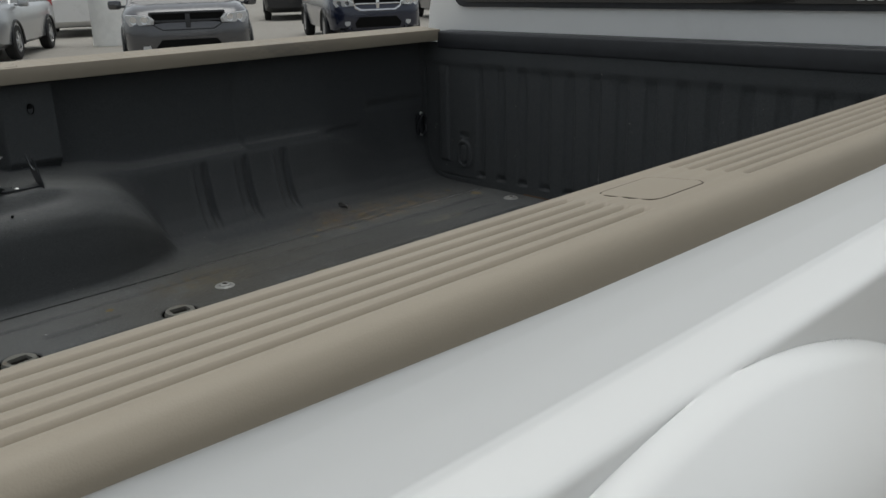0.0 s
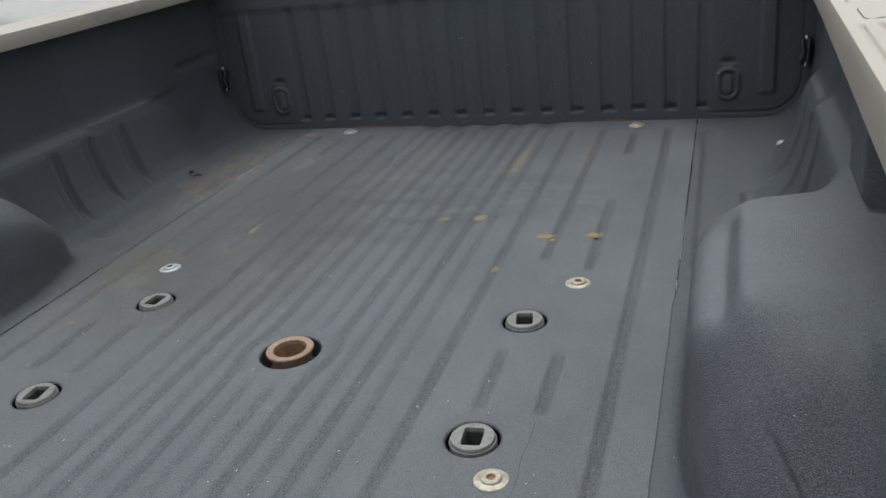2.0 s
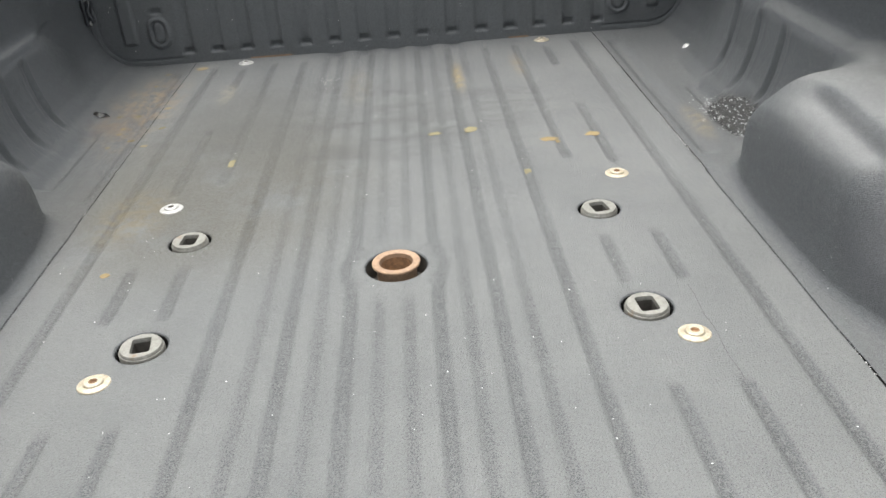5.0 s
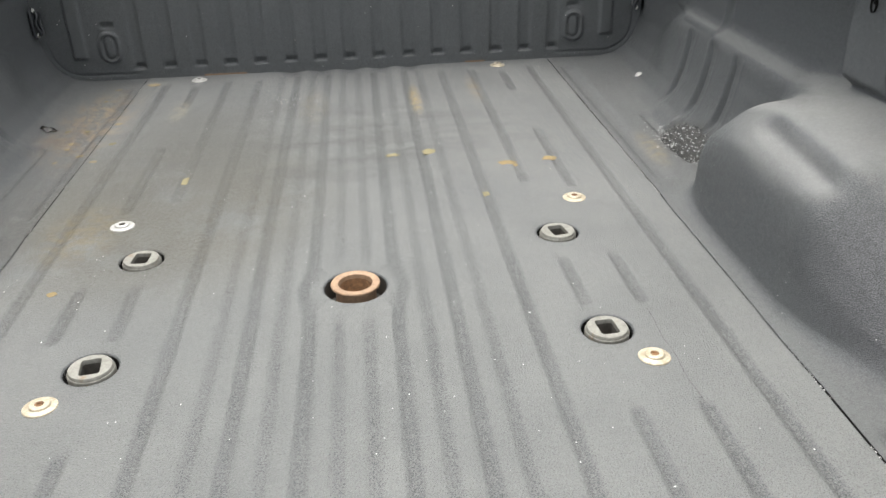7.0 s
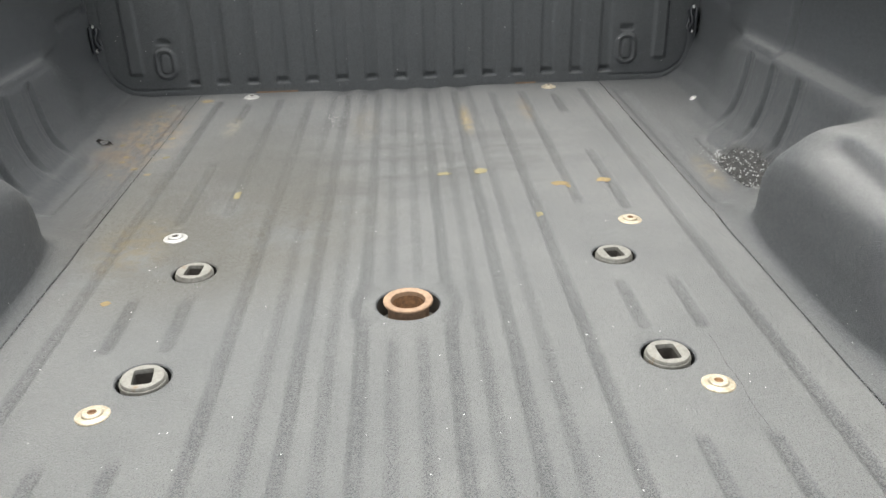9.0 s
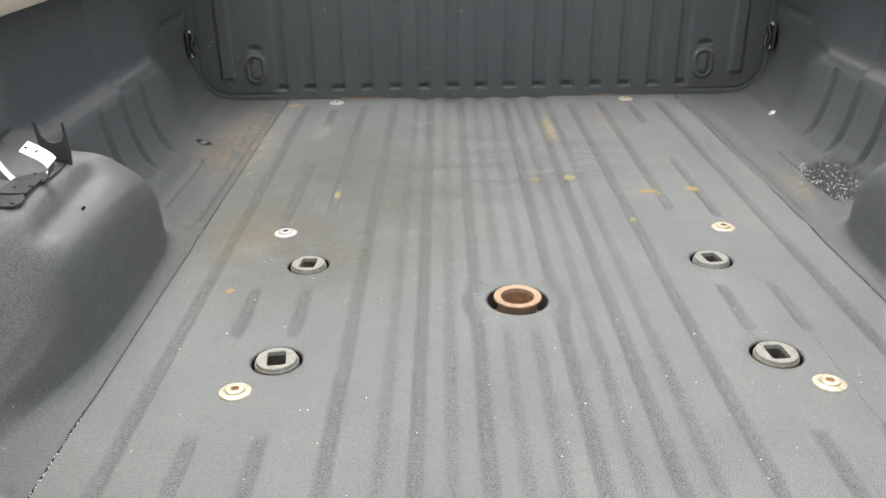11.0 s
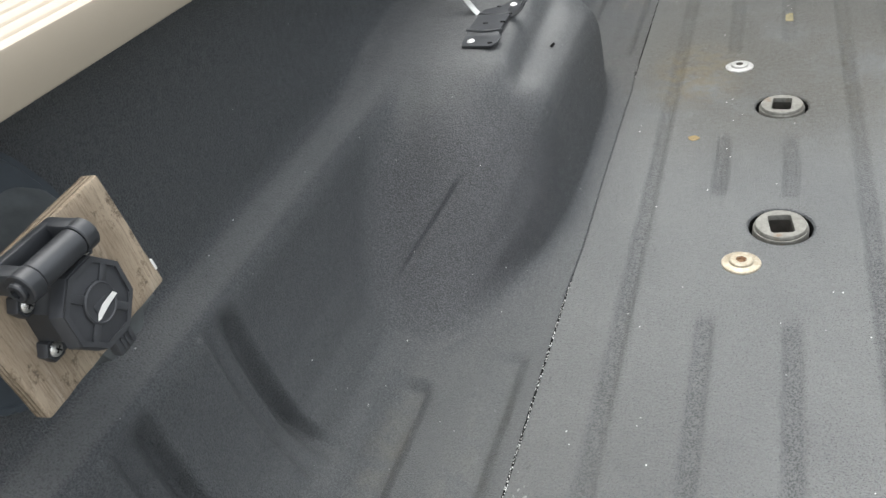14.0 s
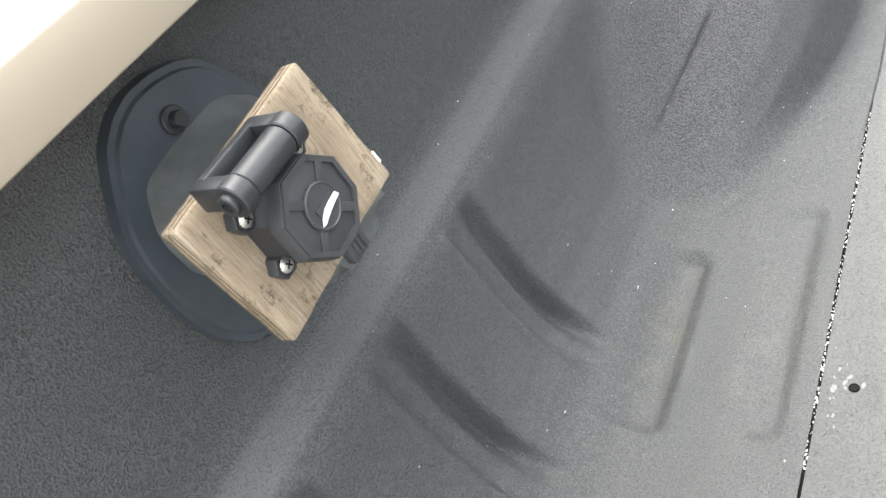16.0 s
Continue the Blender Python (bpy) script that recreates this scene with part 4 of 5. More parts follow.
def build_bracket():
    def z_at(y):
        return float(np.interp(y, [-0.15, -0.122, -0.114, -0.062, -0.054, 0.0, 0.035], [0.2400, 0.2415, 0.2450, 0.2450, 0.2440, 0.2425, 0.2425]))
    # base plate: a rounded rear corner, a step at each rib, drawn out to the fork
    bm = bmesh.new()
    rows = []
    for y in np.linspace(-0.150, 0.033, 40):
        round_off = 0.007 * float(1 - smooth_step(-0.150, -0.138, y))
        right = -0.703 - round_off - 0.005 * float(band(y, -0.117, -0.066, 0.010)) - 0.003 * float(smooth_step(-0.02, 0.03, y))
        left = -0.7505 + 0.4 * round_off + 0.004 * float(smooth_step(-0.02, 0.03, y))
        z = z_at(y)
        rows.append([bm.verts.new((left, y, z + 0.0006)), bm.verts.new((right, y, z)), bm.verts.new((right, y, z - 0.0022)), bm.verts.new((left, y, z - 0.0022))])
    for a, b in zip(rows, rows[1:]):
        for k in range(4):
            bm.faces.new((a[k], a[(k + 1) % 4], b[(k + 1) % 4], b[k]))
    bm.faces.new(rows[0])
    bm.faces.new(rows[-1])
    part("base_plate", bm, BRACKET, bracket, "bent black steel base plate")
    for y in (-0.112, -0.054):
        bm = bmesh.new()
        pts = [(-0.752 + 0.047 * k / 10, y - 0.004 * math.sin(math.pi * k / 10), z_at(y) + 0.0008) for k in range(11)]
        add_tube(bm, pts, 0.0015, 6)
        part("rib", bm, BRACKET, bracket, "pressed rib")
    # forked upright, leaning back a little
    bm = bmesh.new()
    out = [(-0.700, 0.236), (-0.6955, 0.262), (-0.6940, 0.310), (-0.6975, 0.310), (-0.6990, 0.288), (-0.7050, 0.2790), (-0.7155, 0.2755), (-0.7260, 0.279), (-0.7340, 0.288), (-0.7365, 0.3105), (-0.7405, 0.3105), (-0.7412, 0.268), (-0.7370, 0.246), (-0.7300, 0.236)]
    lean = Matrix(((1, 0, 0, 0), (0, 1, -0.20, 0.079), (0, 0, 1, 0), (0, 0, 0, 1)))
    add_prism(bm, out, 0.003, lean @ Matrix.Rotation(radians(90), 4, "X"))
    part("fork", bm, BRACKET, bracket, "forked black steel upright")
    # hoop band: a dark arm that carries the white latch plate, and the bright strap opposite
    bm = bmesh.new()
    add_ribbon(bm, [(-0.714, -0.0535, 0.2445), (-0.706, -0.056, 0.2455), (-0.692, -0.067, 0.2525), (-0.679, -0.083, 0.2655), (-0.668, -0.100, 0.2845)], (0.0015, 0.0085, 0.003), (0.0006, -0.0008, 0.0008))
    part("hoop_arm", bm, BRACKET, bracket, "dark arm of the hoop")
    bm = bmesh.new()
    add_ribbon(bm, [(-0.6655, -0.1020, 0.2850), (-0.6690, -0.1032, 0.2915), (-0.6760, -0.1045, 0.2980), (-0.6860, -0.1060, 0.3050), (-0.6965, -0.1070, 0.3110)], (0.0028, 0.0098, 0.0042), (-0.0008, -0.0006, 0.0010))
    latch = part("latch_plate", bm, LATCH, bracket, "white plated latch plate")
    at = Matrix.Translation((-0.6818, -0.1058, 0.3040)) @ Matrix.Rotation(radians(34), 4, "Y")
    bm = bmesh.new()
    add_box(bm, (0.000, 0.000, 0), (0.0016, 0.0085, 0.0012), 0, at)
    add_box(bm, (0.003, 0.003, 0), (0.006, 0.0014, 0.0012), 0, at)
    add_box(bm, (-0.0125, -0.006, 0.0002), (0.0035, 0.0045, 0.0012), 0, at)
    part("latch_slot", bm, GAP, latch, "dark slot", False)
    bm = bmesh.new()
    add_ribbon(bm, [(-0.7535, -0.0505, 0.2425), (-0.7605, -0.0480, 0.2480), (-0.7685, -0.0460, 0.2580), (-0.7755, -0.0450, 0.2710), (-0.7800, -0.0438, 0.2850), (-0.7825, -0.0430, 0.3000)], (0.0004, 0.0060, 0.0004), (0.0010, 0, 0.0004))
    strap = part("spring_strap", bm, STEEL, bracket, "curved bright steel strap")
    bm = bmesh.new()
    add_tube(bm, [(-0.782, -0.047, 0.297), (-0.7785, -0.051, 0.309), (-0.7755, -0.055, 0.321), (-0.772, -0.0565, 0.3300), (-0.765, -0.046, 0.3310), (-0.764, -0.038, 0.323), (-0.768, -0.032, 0.3135), (-0.773, -0.030, 0.3065), (-0.778, -0.036, 0.3010)], 0.0010, 6)
    add_tube(bm, [(-0.783, -0.043, 0.2990), (-0.790, -0.037, 0.2945), (-0.799, -0.028, 0.2925), (-0.806, -0.019, 0.2955), (-0.805, -0.013, 0.2995), (-0.798, -0.017, 0.3015), (-0.794, -0.022, 0.3010)], 0.0010, 6)
    add_ribbon(bm, [(-0.7725, -0.0570, 0.3302), (-0.7690, -0.0510, 0.3318), (-0.7648, -0.0455, 0.3312)], (0.0022, -0.0012, -0.0012), (0, 0, 0.0010))
    part("wire_clasp", bm, STEEL, strap, "bright wire clasp")
    for x, y in ((-0.7128, -0.022), (-0.7394, -0.137)):
        bm = bmesh.new()
        add_lathe(bm, [(0.0052, -0.002), (0.0050, 0.0010), (0.0036, 0.0024), (0.0015, 0.0030), (0, 0.0031)], Matrix.Translation((x, y, z_at(y))), 14)
        part("rivet", bm, LATCH, bracket, "pale domed rivet")
    for x, y in ((-0.732, -0.027), (-0.733, -0.090), (-0.711, -0.087), (-0.713, -0.143), (-0.706, -0.060)):
        bm = bmesh.new()
        add_lathe(bm, [(0, 0.0010), (0.0026, 0.0010), (0.0032, -0.001)], Matrix.Translation((x, y, z_at(y))) @ Matrix.Diagonal((1.3, 0.7, 1, 1)), 10)
        part("slot", bm, GAP, bracket, "", False)


build_bracket()


# ---------------------------------------------------------------- trailer socket on a wooden block
mount = thing("trailer_socket", (-0.87, -0.785, 0.355), "black trailer light socket screwed to a weathered wooden block", "socket")


def wall_matrix(x):
    """Plan (y, z) drawn on a face that looks into the bed, at x."""
    return Matrix(((0, 0, 1, x), (1, 0, 0, 0), (0, 1, 0, 0), (0, 0, 0, 1)))


def soften(outline, times=2):
    """Cuts the corners of a closed outline."""
    for _ in range(times):
        n = len(outline)
        outline = [tuple(a * w + b * (1 - w) for a, b in zip(outline[k], outline[(k + 1) % n])) for k in range(n) for w in (0.83, 0.17)]
    return outline


def build_mount():
    # moulded bezel on the wall
    out = [(-0.774, 0.435), (-0.755, 0.434), (-0.735, 0.429), (-0.719, 0.4205), (-0.708, 0.405), (-0.692, 0.375), (-0.688, 0.360), (-0.686, 0.330), (-0.698, 0.292), (-0.724, 0.262), (-0.757, 0.245), (-0.785, 0.245), (-0.808, 0.255), (-0.831, 0.283), (-0.838, 0.311), (-0.8395, 0.336), (-0.8385, 0.359), (-0.833, 0.381), (-0.818, 0.405), (-0.806, 0.421), (-0.790, 0.431)]
    out = [(y + 0.005 * (z - 0.25) / 0.18, z - 0.004 * (z - 0.25) / 0.18) for y, z in out]
    bm = bmesh.new()
    add_prism(bm, soften(out), 0.0095, wall_matrix(-0.8815), 0.985, 0.003)
    add_prism(bm, [(-0.762 + (y + 0.762) * 0.94, 0.343 + (z - 0.343) * 0.945) for y, z in soften(out)], 0.0045, wall_matrix(-0.8735), 0.97, 0.003)
    bezel = part("bezel", bm, BEZEL_PLASTIC, mount, "moulded dark plastic bezel on the bed wall")
    boss = [(-0.816, 0.362), (-0.800, 0.390), (-0.762, 0.393), (-0.722, 0.393), (-0.694, 0.372), (-0.696, 0.330), (-0.722, 0.310), (-0.790, 0.310), (-0.814, 0.326)]
    bm = bmesh.new()
    add_prism(bm, soften(boss, 2), 0.078, wall_matrix(-0.871), 0.72, 0.010)
    for v in bm.verts:  # the far end of the boss sits lower than its foot
        v.co.z -= 0.034 * float(smooth_step(-0.871, -0.800, v.co.x))
    part("boss", bm, LIT_DUSTY, bezel, "dusty raised plastic boss, painted lighter as if lit, behind the block")
    bm = bmesh.new()
    m = wall_matrix(-0.8685) @ Matrix.Translation((-0.7575, 0.4015, 0))
    add_lathe(bm, [(0.0090, 0), (0.0090, 0.0016), (0.0082, 0.0024), (0.0052, 0.0026)], m, 24)
    add_lathe(bm, [(0.0052, 0.0026), (0.0052, 0.0080), (0.0046, 0.0088), (0, 0.0088)], m, 12)
    part("hex_bolt", bm, BLACK_PLASTIC, bezel, "black flanged hex bolt")
    # plywood block, its edges chipped
    bm = bmesh.new()
    vs = add_box(bm, (0, 0, 0), (0.0140, 0.1215, 0.0895), 0.0022)
    bmesh.ops.subdivide_edges(bm, edges=[e for e in bm.edges if e.calc_length() > 0.03], cuts=14, use_grid_fill=True)
    for v in bm.verts:
        k = noise.noise(v.co * 60)
        if abs(v.co.y) > 0.06 or abs(v.co.z) > 0.04:
            v.co += Vector((0, -math.copysign(0.0012, v.co.y) * max(0, k), -math.copysign(0.0012, v.co.z) * max(0, k)))
    bmesh.ops.transform(bm, matrix=Matrix.Translation((-0.7845, -0.7862, 0.3575)) @ pose(0, 0, 0, 4.2, -5.0, -1.0), verts=bm.verts)
    block = part("wooden_block", bm, WOOD, mount, "weathered plywood block with stained grain")
    bm = bmesh.new()
    add_box(bm, (0.0050, 0.0602, -0.0300), (0.0040, 0.0024, 0.0085), 0.0006, Matrix.Translation((-0.7845, -0.7862, 0.3575)) @ pose(0, 0, 0, 4.2, -5.0, -1.0))
    part("paint_fleck", bm, LATCH, block, "fleck of white paint on the edge")
    for k in (-1, 0, 1):
        bm = bmesh.new()
        tilt = Matrix.Translation((-0.7845, -0.7862, 0.3575)) @ pose(0, 0, 0, 4.2, -5.0, -1.0)
        add_box(bm, (0.0038 * k, -0.0607, 0), (0.0007, 0.0006, 0.086), 0, tilt)
        add_box(bm, (0.0038 * k, 0, 0.0447), (0.0007, 0.116, 0.0006), 0, tilt)
        part("ply_line", bm, PLY, block, "", False)
    # socket body and flange
    def octagon(r, squash=1.0, turn=22.5):
        return [(r * math.cos(radians(turn + 45 * k)), squash * r * math.sin(radians(turn + 45 * k))) for k in range(8)]
    bm = bmesh.new()
    add_prism(bm, octagon(0.027), 0.020, wall_matrix(-0.7775) @ Matrix.Translation((-0.798, 0.3625, 0)), 0.95)
    body = part("socket_body", bm, BLACK_PLASTIC, mount, "black socket body")
    ears = [(-0.8225, 0.3795), (-0.8210, 0.3450), (-0.7715, 0.3815), (-0.7725, 0.3475)]
    for y, z in ears:
        bm = bmesh.new()
        m = wall_matrix(-0.7775) @ Matrix.Translation((y, z, 0))
        add_lathe(bm, [(0.0082, 0), (0.0082, 0.006), (0.0074, 0.0075), (0.0056, 0.0075), (0.0054, 0.006)], m, 6)
        ear = part("ear", bm, BLACK_PLASTIC, body, "hexagonal mounting ear")
        bm = bmesh.new()
        add_lathe(bm, [(0.0050, 0.0055), (0.0047, 0.0078), (0.003, 0.0092), (0, 0.0094)], m, 18)
        part("screw", bm, SCREW, body, "steel cross-head screw")
        bm = bmesh.new()
        for a in (35, 125):
            add_box(bm, (0, 0, 0.0091), (0.0048, 0.0009, 0.0009), 0, m @ Matrix.Rotation(radians(a), 4, "Z"))
        part("screw_slot", bm, GAP, body, "", False)
    bm = bmesh.new()
    add_box(bm, (-0.7735, -0.797, 0.3645), (0.008, 0.042, 0.050), 0.0015)
    part("flange", bm, BLACK_PLASTIC, body, "flat mounting flange")
    # octagonal lid with ribs, hub and thumb tab
    lid_m = Matrix.Translation((-0.7575, -0.7975, 0.3612)) @ pose(0, 0, 0, 0, -4, 3) @ wall_matrix(0)
    bm = bmesh.new()
    add_prism(bm, octagon(0.0295), 0.0085, lid_m, 0.96, 0.0010)
    lid = part("lid", bm, LID_PLASTIC, mount, "octagonal black spring lid")
    bm = bmesh.new()
    ring_o, ring_i = octagon(0.0278), octagon(0.0245)
    for k in range(8):
        a, b, c, d = ring_o[k], ring_o[(k + 1) % 8], ring_i[(k + 1) % 8], ring_i[k]
        add_prism(bm, [a, b, c, d], 0.0016, lid_m @ Matrix.Translation((0, 0, 0.0083)))
    for k in range(4):
        add_box(bm, (0.0185, 0, 0.0090), (0.013, 0.0052, 0.0015), 0.0004, lid_m @ Matrix.Rotation(radians(45 + 90 * k), 4, "Z"))
    part("lid_rib", bm, LID_PLASTIC, lid, "raised ribs of the lid")
    bm = bmesh.new()
    add_lathe(bm, [(0.0128, 0.008), (0.0128, 0.0102), (0.0118, 0.0108), (0.0112, 0.0102), (0, 0.0102)], lid_m, 32)
    part("hub", bm, LID_PLASTIC, lid, "round hub of the lid")
    bm = bmesh.new()
    add_box(bm, (0.001, -0.0005, 0.0106), (0.0150, 0.0052, 0.0007), 0.0002, lid_m)
    part("worn_badge", bm, TRIM, lid, "plain raised badge")
    bm = bmesh.new()
    chip = [(0.0105, -0.004), (0.0035, -0.0050), (-0.0025, -0.0062), (-0.0085, -0.0078), (-0.0110, -0.0074), (-0.0080, -0.0040), (-0.0030, -0.0018), (0.0030, -0.0012), (0.0085, -0.0010)]
    add_prism(bm, chip, 0.0004, lid_m @ Matrix.Translation((0.002, 0.001, 0.0108)))
    part("paint_chip", bm, LATCH, lid, "white chip of worn paint", False)
    bm = bmesh.new()
    add_box(bm, (0.004, -0.0315, 0.0040), (0.0165, 0.0145, 0.0075), 0.0016, lid_m)
    for k in range(3):
        add_box(bm, (0.0002 + 0.0038 * k, -0.0325, 0.0080), (0.0012, 0.0085, 0.0014), 0.0003, lid_m)
    part("tab", bm, LID_PLASTIC, lid, "thumb tab with three ribs")
    # hinge barrel with end ears
    hx, hz = -0.7535, 0.3995
    along = Matrix.Translation((hx, -0.806, hz)) @ Matrix.Rotation(radians(-90), 4, "X")
    bm = bmesh.new()
    add_lathe(bm, [(0, -0.017), (0.0082, -0.017), (0.0088, -0.0165), (0.0088, 0.0165), (0.0082, 0.017), (0, 0.017)], along, 28)
    barrel = part("hinge_barrel", bm, BLACK_PLASTIC, mount, "round black hinge barrel")
    for dy in (-0.0225, 0.0225):
        bm = bmesh.new()
        add_lathe(bm, [(0, -0.005), (0.0090, -0.005), (0.0097, -0.0042), (0.0097, 0.0042), (0.0090, 0.005), (0, 0.005)], along @ Matrix.Translation((0, 0, dy)), 28)
        add_box(bm, (hx - 0.0115, -0.806 + dy, hz + 0.002), (0.024, 0.0098, 0.0150), 0.0015)
        part("hinge_ear", bm, BLACK_PLASTIC, barrel, "hinge ear")
    bm = bmesh.new()
    add_box(bm, (hx - 0.019, -0.806, hz + 0.003), (0.006, 0.042, 0.014), 0.001)
    part("hinge_back", bm, BLACK_PLASTIC, barrel, "hinge frame")
    bm = bmesh.new()
    add_lathe(bm, [(0.0058, 0), (0.0058, 0.0022), (0.0050, 0.003), (0.0030, 0.003)], along @ Matrix.Translation((0, 0, -0.0275)) @ Matrix.Rotation(radians(180), 4, "X"), 20)
    add_lathe(bm, [(0.0030, 0.003), (0.0030, 0.0008), (0, 0.0008)], along @ Matrix.Translation((0, 0, -0.0275)) @ Matrix.Rotation(radians(180), 4, "X"), 6)
    part("hinge_screw", bm, BLACK_PLASTIC, barrel, "black hex socket screw")


build_mount()


# ---------------------------------------------------------------- litter, residue and water on the floor
def flake(cx, cy, size, mat, seed, name, label, category, lift=0.0012):
    rng = random.Random(seed)
    n = 11
    size *= 1.45
    out = [(size * rng.uniform(0.5, 1.3) * math.cos(2 * math.pi * k / n), size * rng.uniform(0.5, 1.1) * math.sin(2 * math.pi * k / n)) for k in range(n)]
    z = float(floor_height(cx, cy)) if abs(cx) < 0.6 else 0.0
    bm = bmesh.new()
    add_prism(bm, out, lift, Matrix.Translation((cx, cy, z - 0.0002)))
    ob = part(name, bm, mat, None, label, False)
    tagged(ob, category=category)
    return ob


spots = [(-0.349, 0.507, 0.016, OLIVE), (0.426, 0.507, 0.011, ORANGE), (0.334, 0.497, 0.012, ORANGE), (0.263, 0.345, 0.010, OLIVE), (-0.486, 0.049, 0.006, ORANGE), (0.170, 0.589, 0.013, OLIVE), (0.091, 0.581, 0.010, OLIVE), (-0.571, 1.260, 0.013, TAN_CRUST), (-0.670, 1.119, 0.006, TAN_CRUST), (-0.661, 1.226, 0.006, TAN_CRUST), (-0.665, 0.780, 0.006, TAN_CRUST), (-0.663, 0.743, 0.006, TAN_CRUST), (-0.651, 0.869, 0.005, OLIVE), (-0.622, 0.692, 0.006, TAN_CRUST), (-0.582, 0.652, 0.006, TAN_CRUST), (-0.588, 0.912, 0.007, TAN_CRUST), (-0.567, 0.766, 0.006, OLIVE), (-0.667, 0.658, 0.004, TAN_CRUST), (-0.701, 0.874, 0.006, OLIVE)]
for k, (cx, cy, size, mat) in enumerate(spots):
    ob = flake(cx, cy, size, mat, 20 + k, "residue_patch", "dried " + {ORANGE: "orange", OLIVE: "yellow-brown", TAN_CRUST: "pale tan"}[mat] + " residue stuck to the bed floor", "residue", 0.0008)
    tagged(ob, group="residue patches on the bed floor")
# the angled second arm of two of the patches
for k, (cx, cy) in enumerate(((0.346, 0.488), (0.438, 0.517))):
    tagged(flake(cx, cy, 0.008, ORANGE, 60 + k, "residue_patch", "dried orange residue stuck to the bed floor", "residue", 0.0008), group="residue patches on the bed floor")


def build_leaf():
    bm = bmesh.new()
    pts = [(0.0, -0.016), (0.005, -0.008), (0.004, 0.004), (0.008, 0.010), (0.001, 0.018), (-0.004, 0.008), (-0.007, 0.002), (-0.003, -0.008)]
    c = bm.verts.new((0, 0, 0.006))
    ring = [bm.verts.new((x, y, 0.001 + 0.003 * (k % 2))) for k, (x, y) in enumerate(pts)]
    for k in range(len(ring)):
        bm.faces.new((ring[k], ring[(k + 1) % len(ring)], c))
    bmesh.ops.transform(bm, matrix=pose(-0.744, 0.868, 0.007, 14, -8, 100) @ Matrix.Diagonal((1.5, 1.35, 1.7, 1)), verts=bm.verts)
    ob = part("dead_leaf", bm, WET, None, "curled black wet dead leaf lying on the bed floor", False)
    mod = ob.modifiers.new("thickness", "SOLIDIFY")
    mod.thickness = 0.0006
    tagged(ob, category="leaf")


build_leaf()


def build_grit():
    rng = random.Random(11)
    bm = bmesh.new()
    for _ in range(230):
        x, y = rng.uniform(-0.58, 0.58), rng.uniform(-1.0, 1.3)
        r = rng.choice((0.0005, 0.0006, 0.0007, 0.0009))
        made = bmesh.ops.create_icosphere(bm, subdivisions=1, radius=r)
        z = float(floor_height(x, y))
        if any(math.hypot(x - a, y - b) < c + 0.01 for a, b, c in HOLES):
            z = 0.0
        bmesh.ops.transform(bm, matrix=pose(x, y, z + r * 0.4, 0, 0, rng.uniform(0, 180)) @ Matrix.Diagonal((1, rng.uniform(1, 2.2), 0.6, 1)), verts=made["verts"])
    for _ in range(26):  # a smear of pale crumbs near the bulkhead
        x, y = rng.gauss(-0.17, 0.02), rng.gauss(1.06, 0.05)
        made = bmesh.ops.create_icosphere(bm, subdivisions=1, radius=0.0010)
        bmesh.ops.transform(bm, matrix=pose(x, y, float(floor_height(x, y)) + 0.0004) @ Matrix.Diagonal((1, rng.uniform(1, 3), 0.5, 1)), verts=made["verts"])
    for _ in range(60):  # pale specks put in for the glints on the wet patch
        x, y = rng.gauss(0.712, 0.016), rng.gauss(0.575, 0.05)
        made = bmesh.ops.create_icosphere(bm, subdivisions=1, radius=rng.choice((0.0007, 0.0010, 0.0014)))
        bmesh.ops.transform(bm, matrix=pose(x, y, float(np.interp(x, SECTION[:150, 0], SECTION[:150, 1])) + 0.0004) @ Matrix.Diagonal((1, rng.uniform(1, 2), 0.6, 1)), verts=made["verts"])
    ob = part("floor_grit_glints", bm, BEAD, None, "pale grit scattered over the ribbed bed floor, plus water-glint specks")
    tagged(ob, category="grit", kind="stuff")


build_grit()


def build_drops():
    rng = random.Random(4)
    bm = bmesh.new()
    for _ in range(180):
        a, q = rng.uniform(0, 2 * math.pi), math.sqrt(rng.random())
        u, y = 0.738 + 0.042 * q * math.cos(a), 0.53 + 0.13 * q * math.sin(a)
        z = float(np.interp(u, SECTION[:150, 0], SECTION[:150, 1]))
        r = rng.uniform(0.0005, 0.0018)
        made = bmesh.ops.create_icosphere(bm, subdivisions=2, radius=r)
        bmesh.ops.transform(bm, matrix=Matrix.Translation((u, y, z + r * 0.3)) @ Matrix.Diagonal((1, 1, 0.6, 1)), verts=made["verts"])
    ob = part("water_drops", bm, DROP, None, "beads of water on a wet patch of liner")
    tagged(ob, category="water", kind="stuff")


build_drops()


def build_specks(panel, count, seed, sizes=(0.0003, 0.0004, 0.0005, 0.0007)):
    rng = random.Random(seed)
    bm = bmesh.new()
    verts = panel.data.vertices
    for _ in range(count):
        v = verts[rng.randrange(len(verts))]
        r = rng.choice(sizes)
        made = bmesh.ops.create_icosphere(bm, subdivisions=1, radius=r)
        bmesh.ops.transform(bm, matrix=Matrix.Translation(v.co + v.normal * 0.3 * r) @ Matrix.Diagonal((1, rng.uniform(1, 1.8), 0.8, 1)), verts=made["verts"])
    ob = part("liner_specks", bm, BEAD, panel, "pale grit caught on the liner")
    tagged(ob, kind="stuff")


build_specks(side_left, 150, 31)
build_specks(side_right, 110, 32)
build_specks(bulkhead, 90, 33, (0.0005, 0.0006, 0.0007, 0.0009, 0.0012, 0.0017))


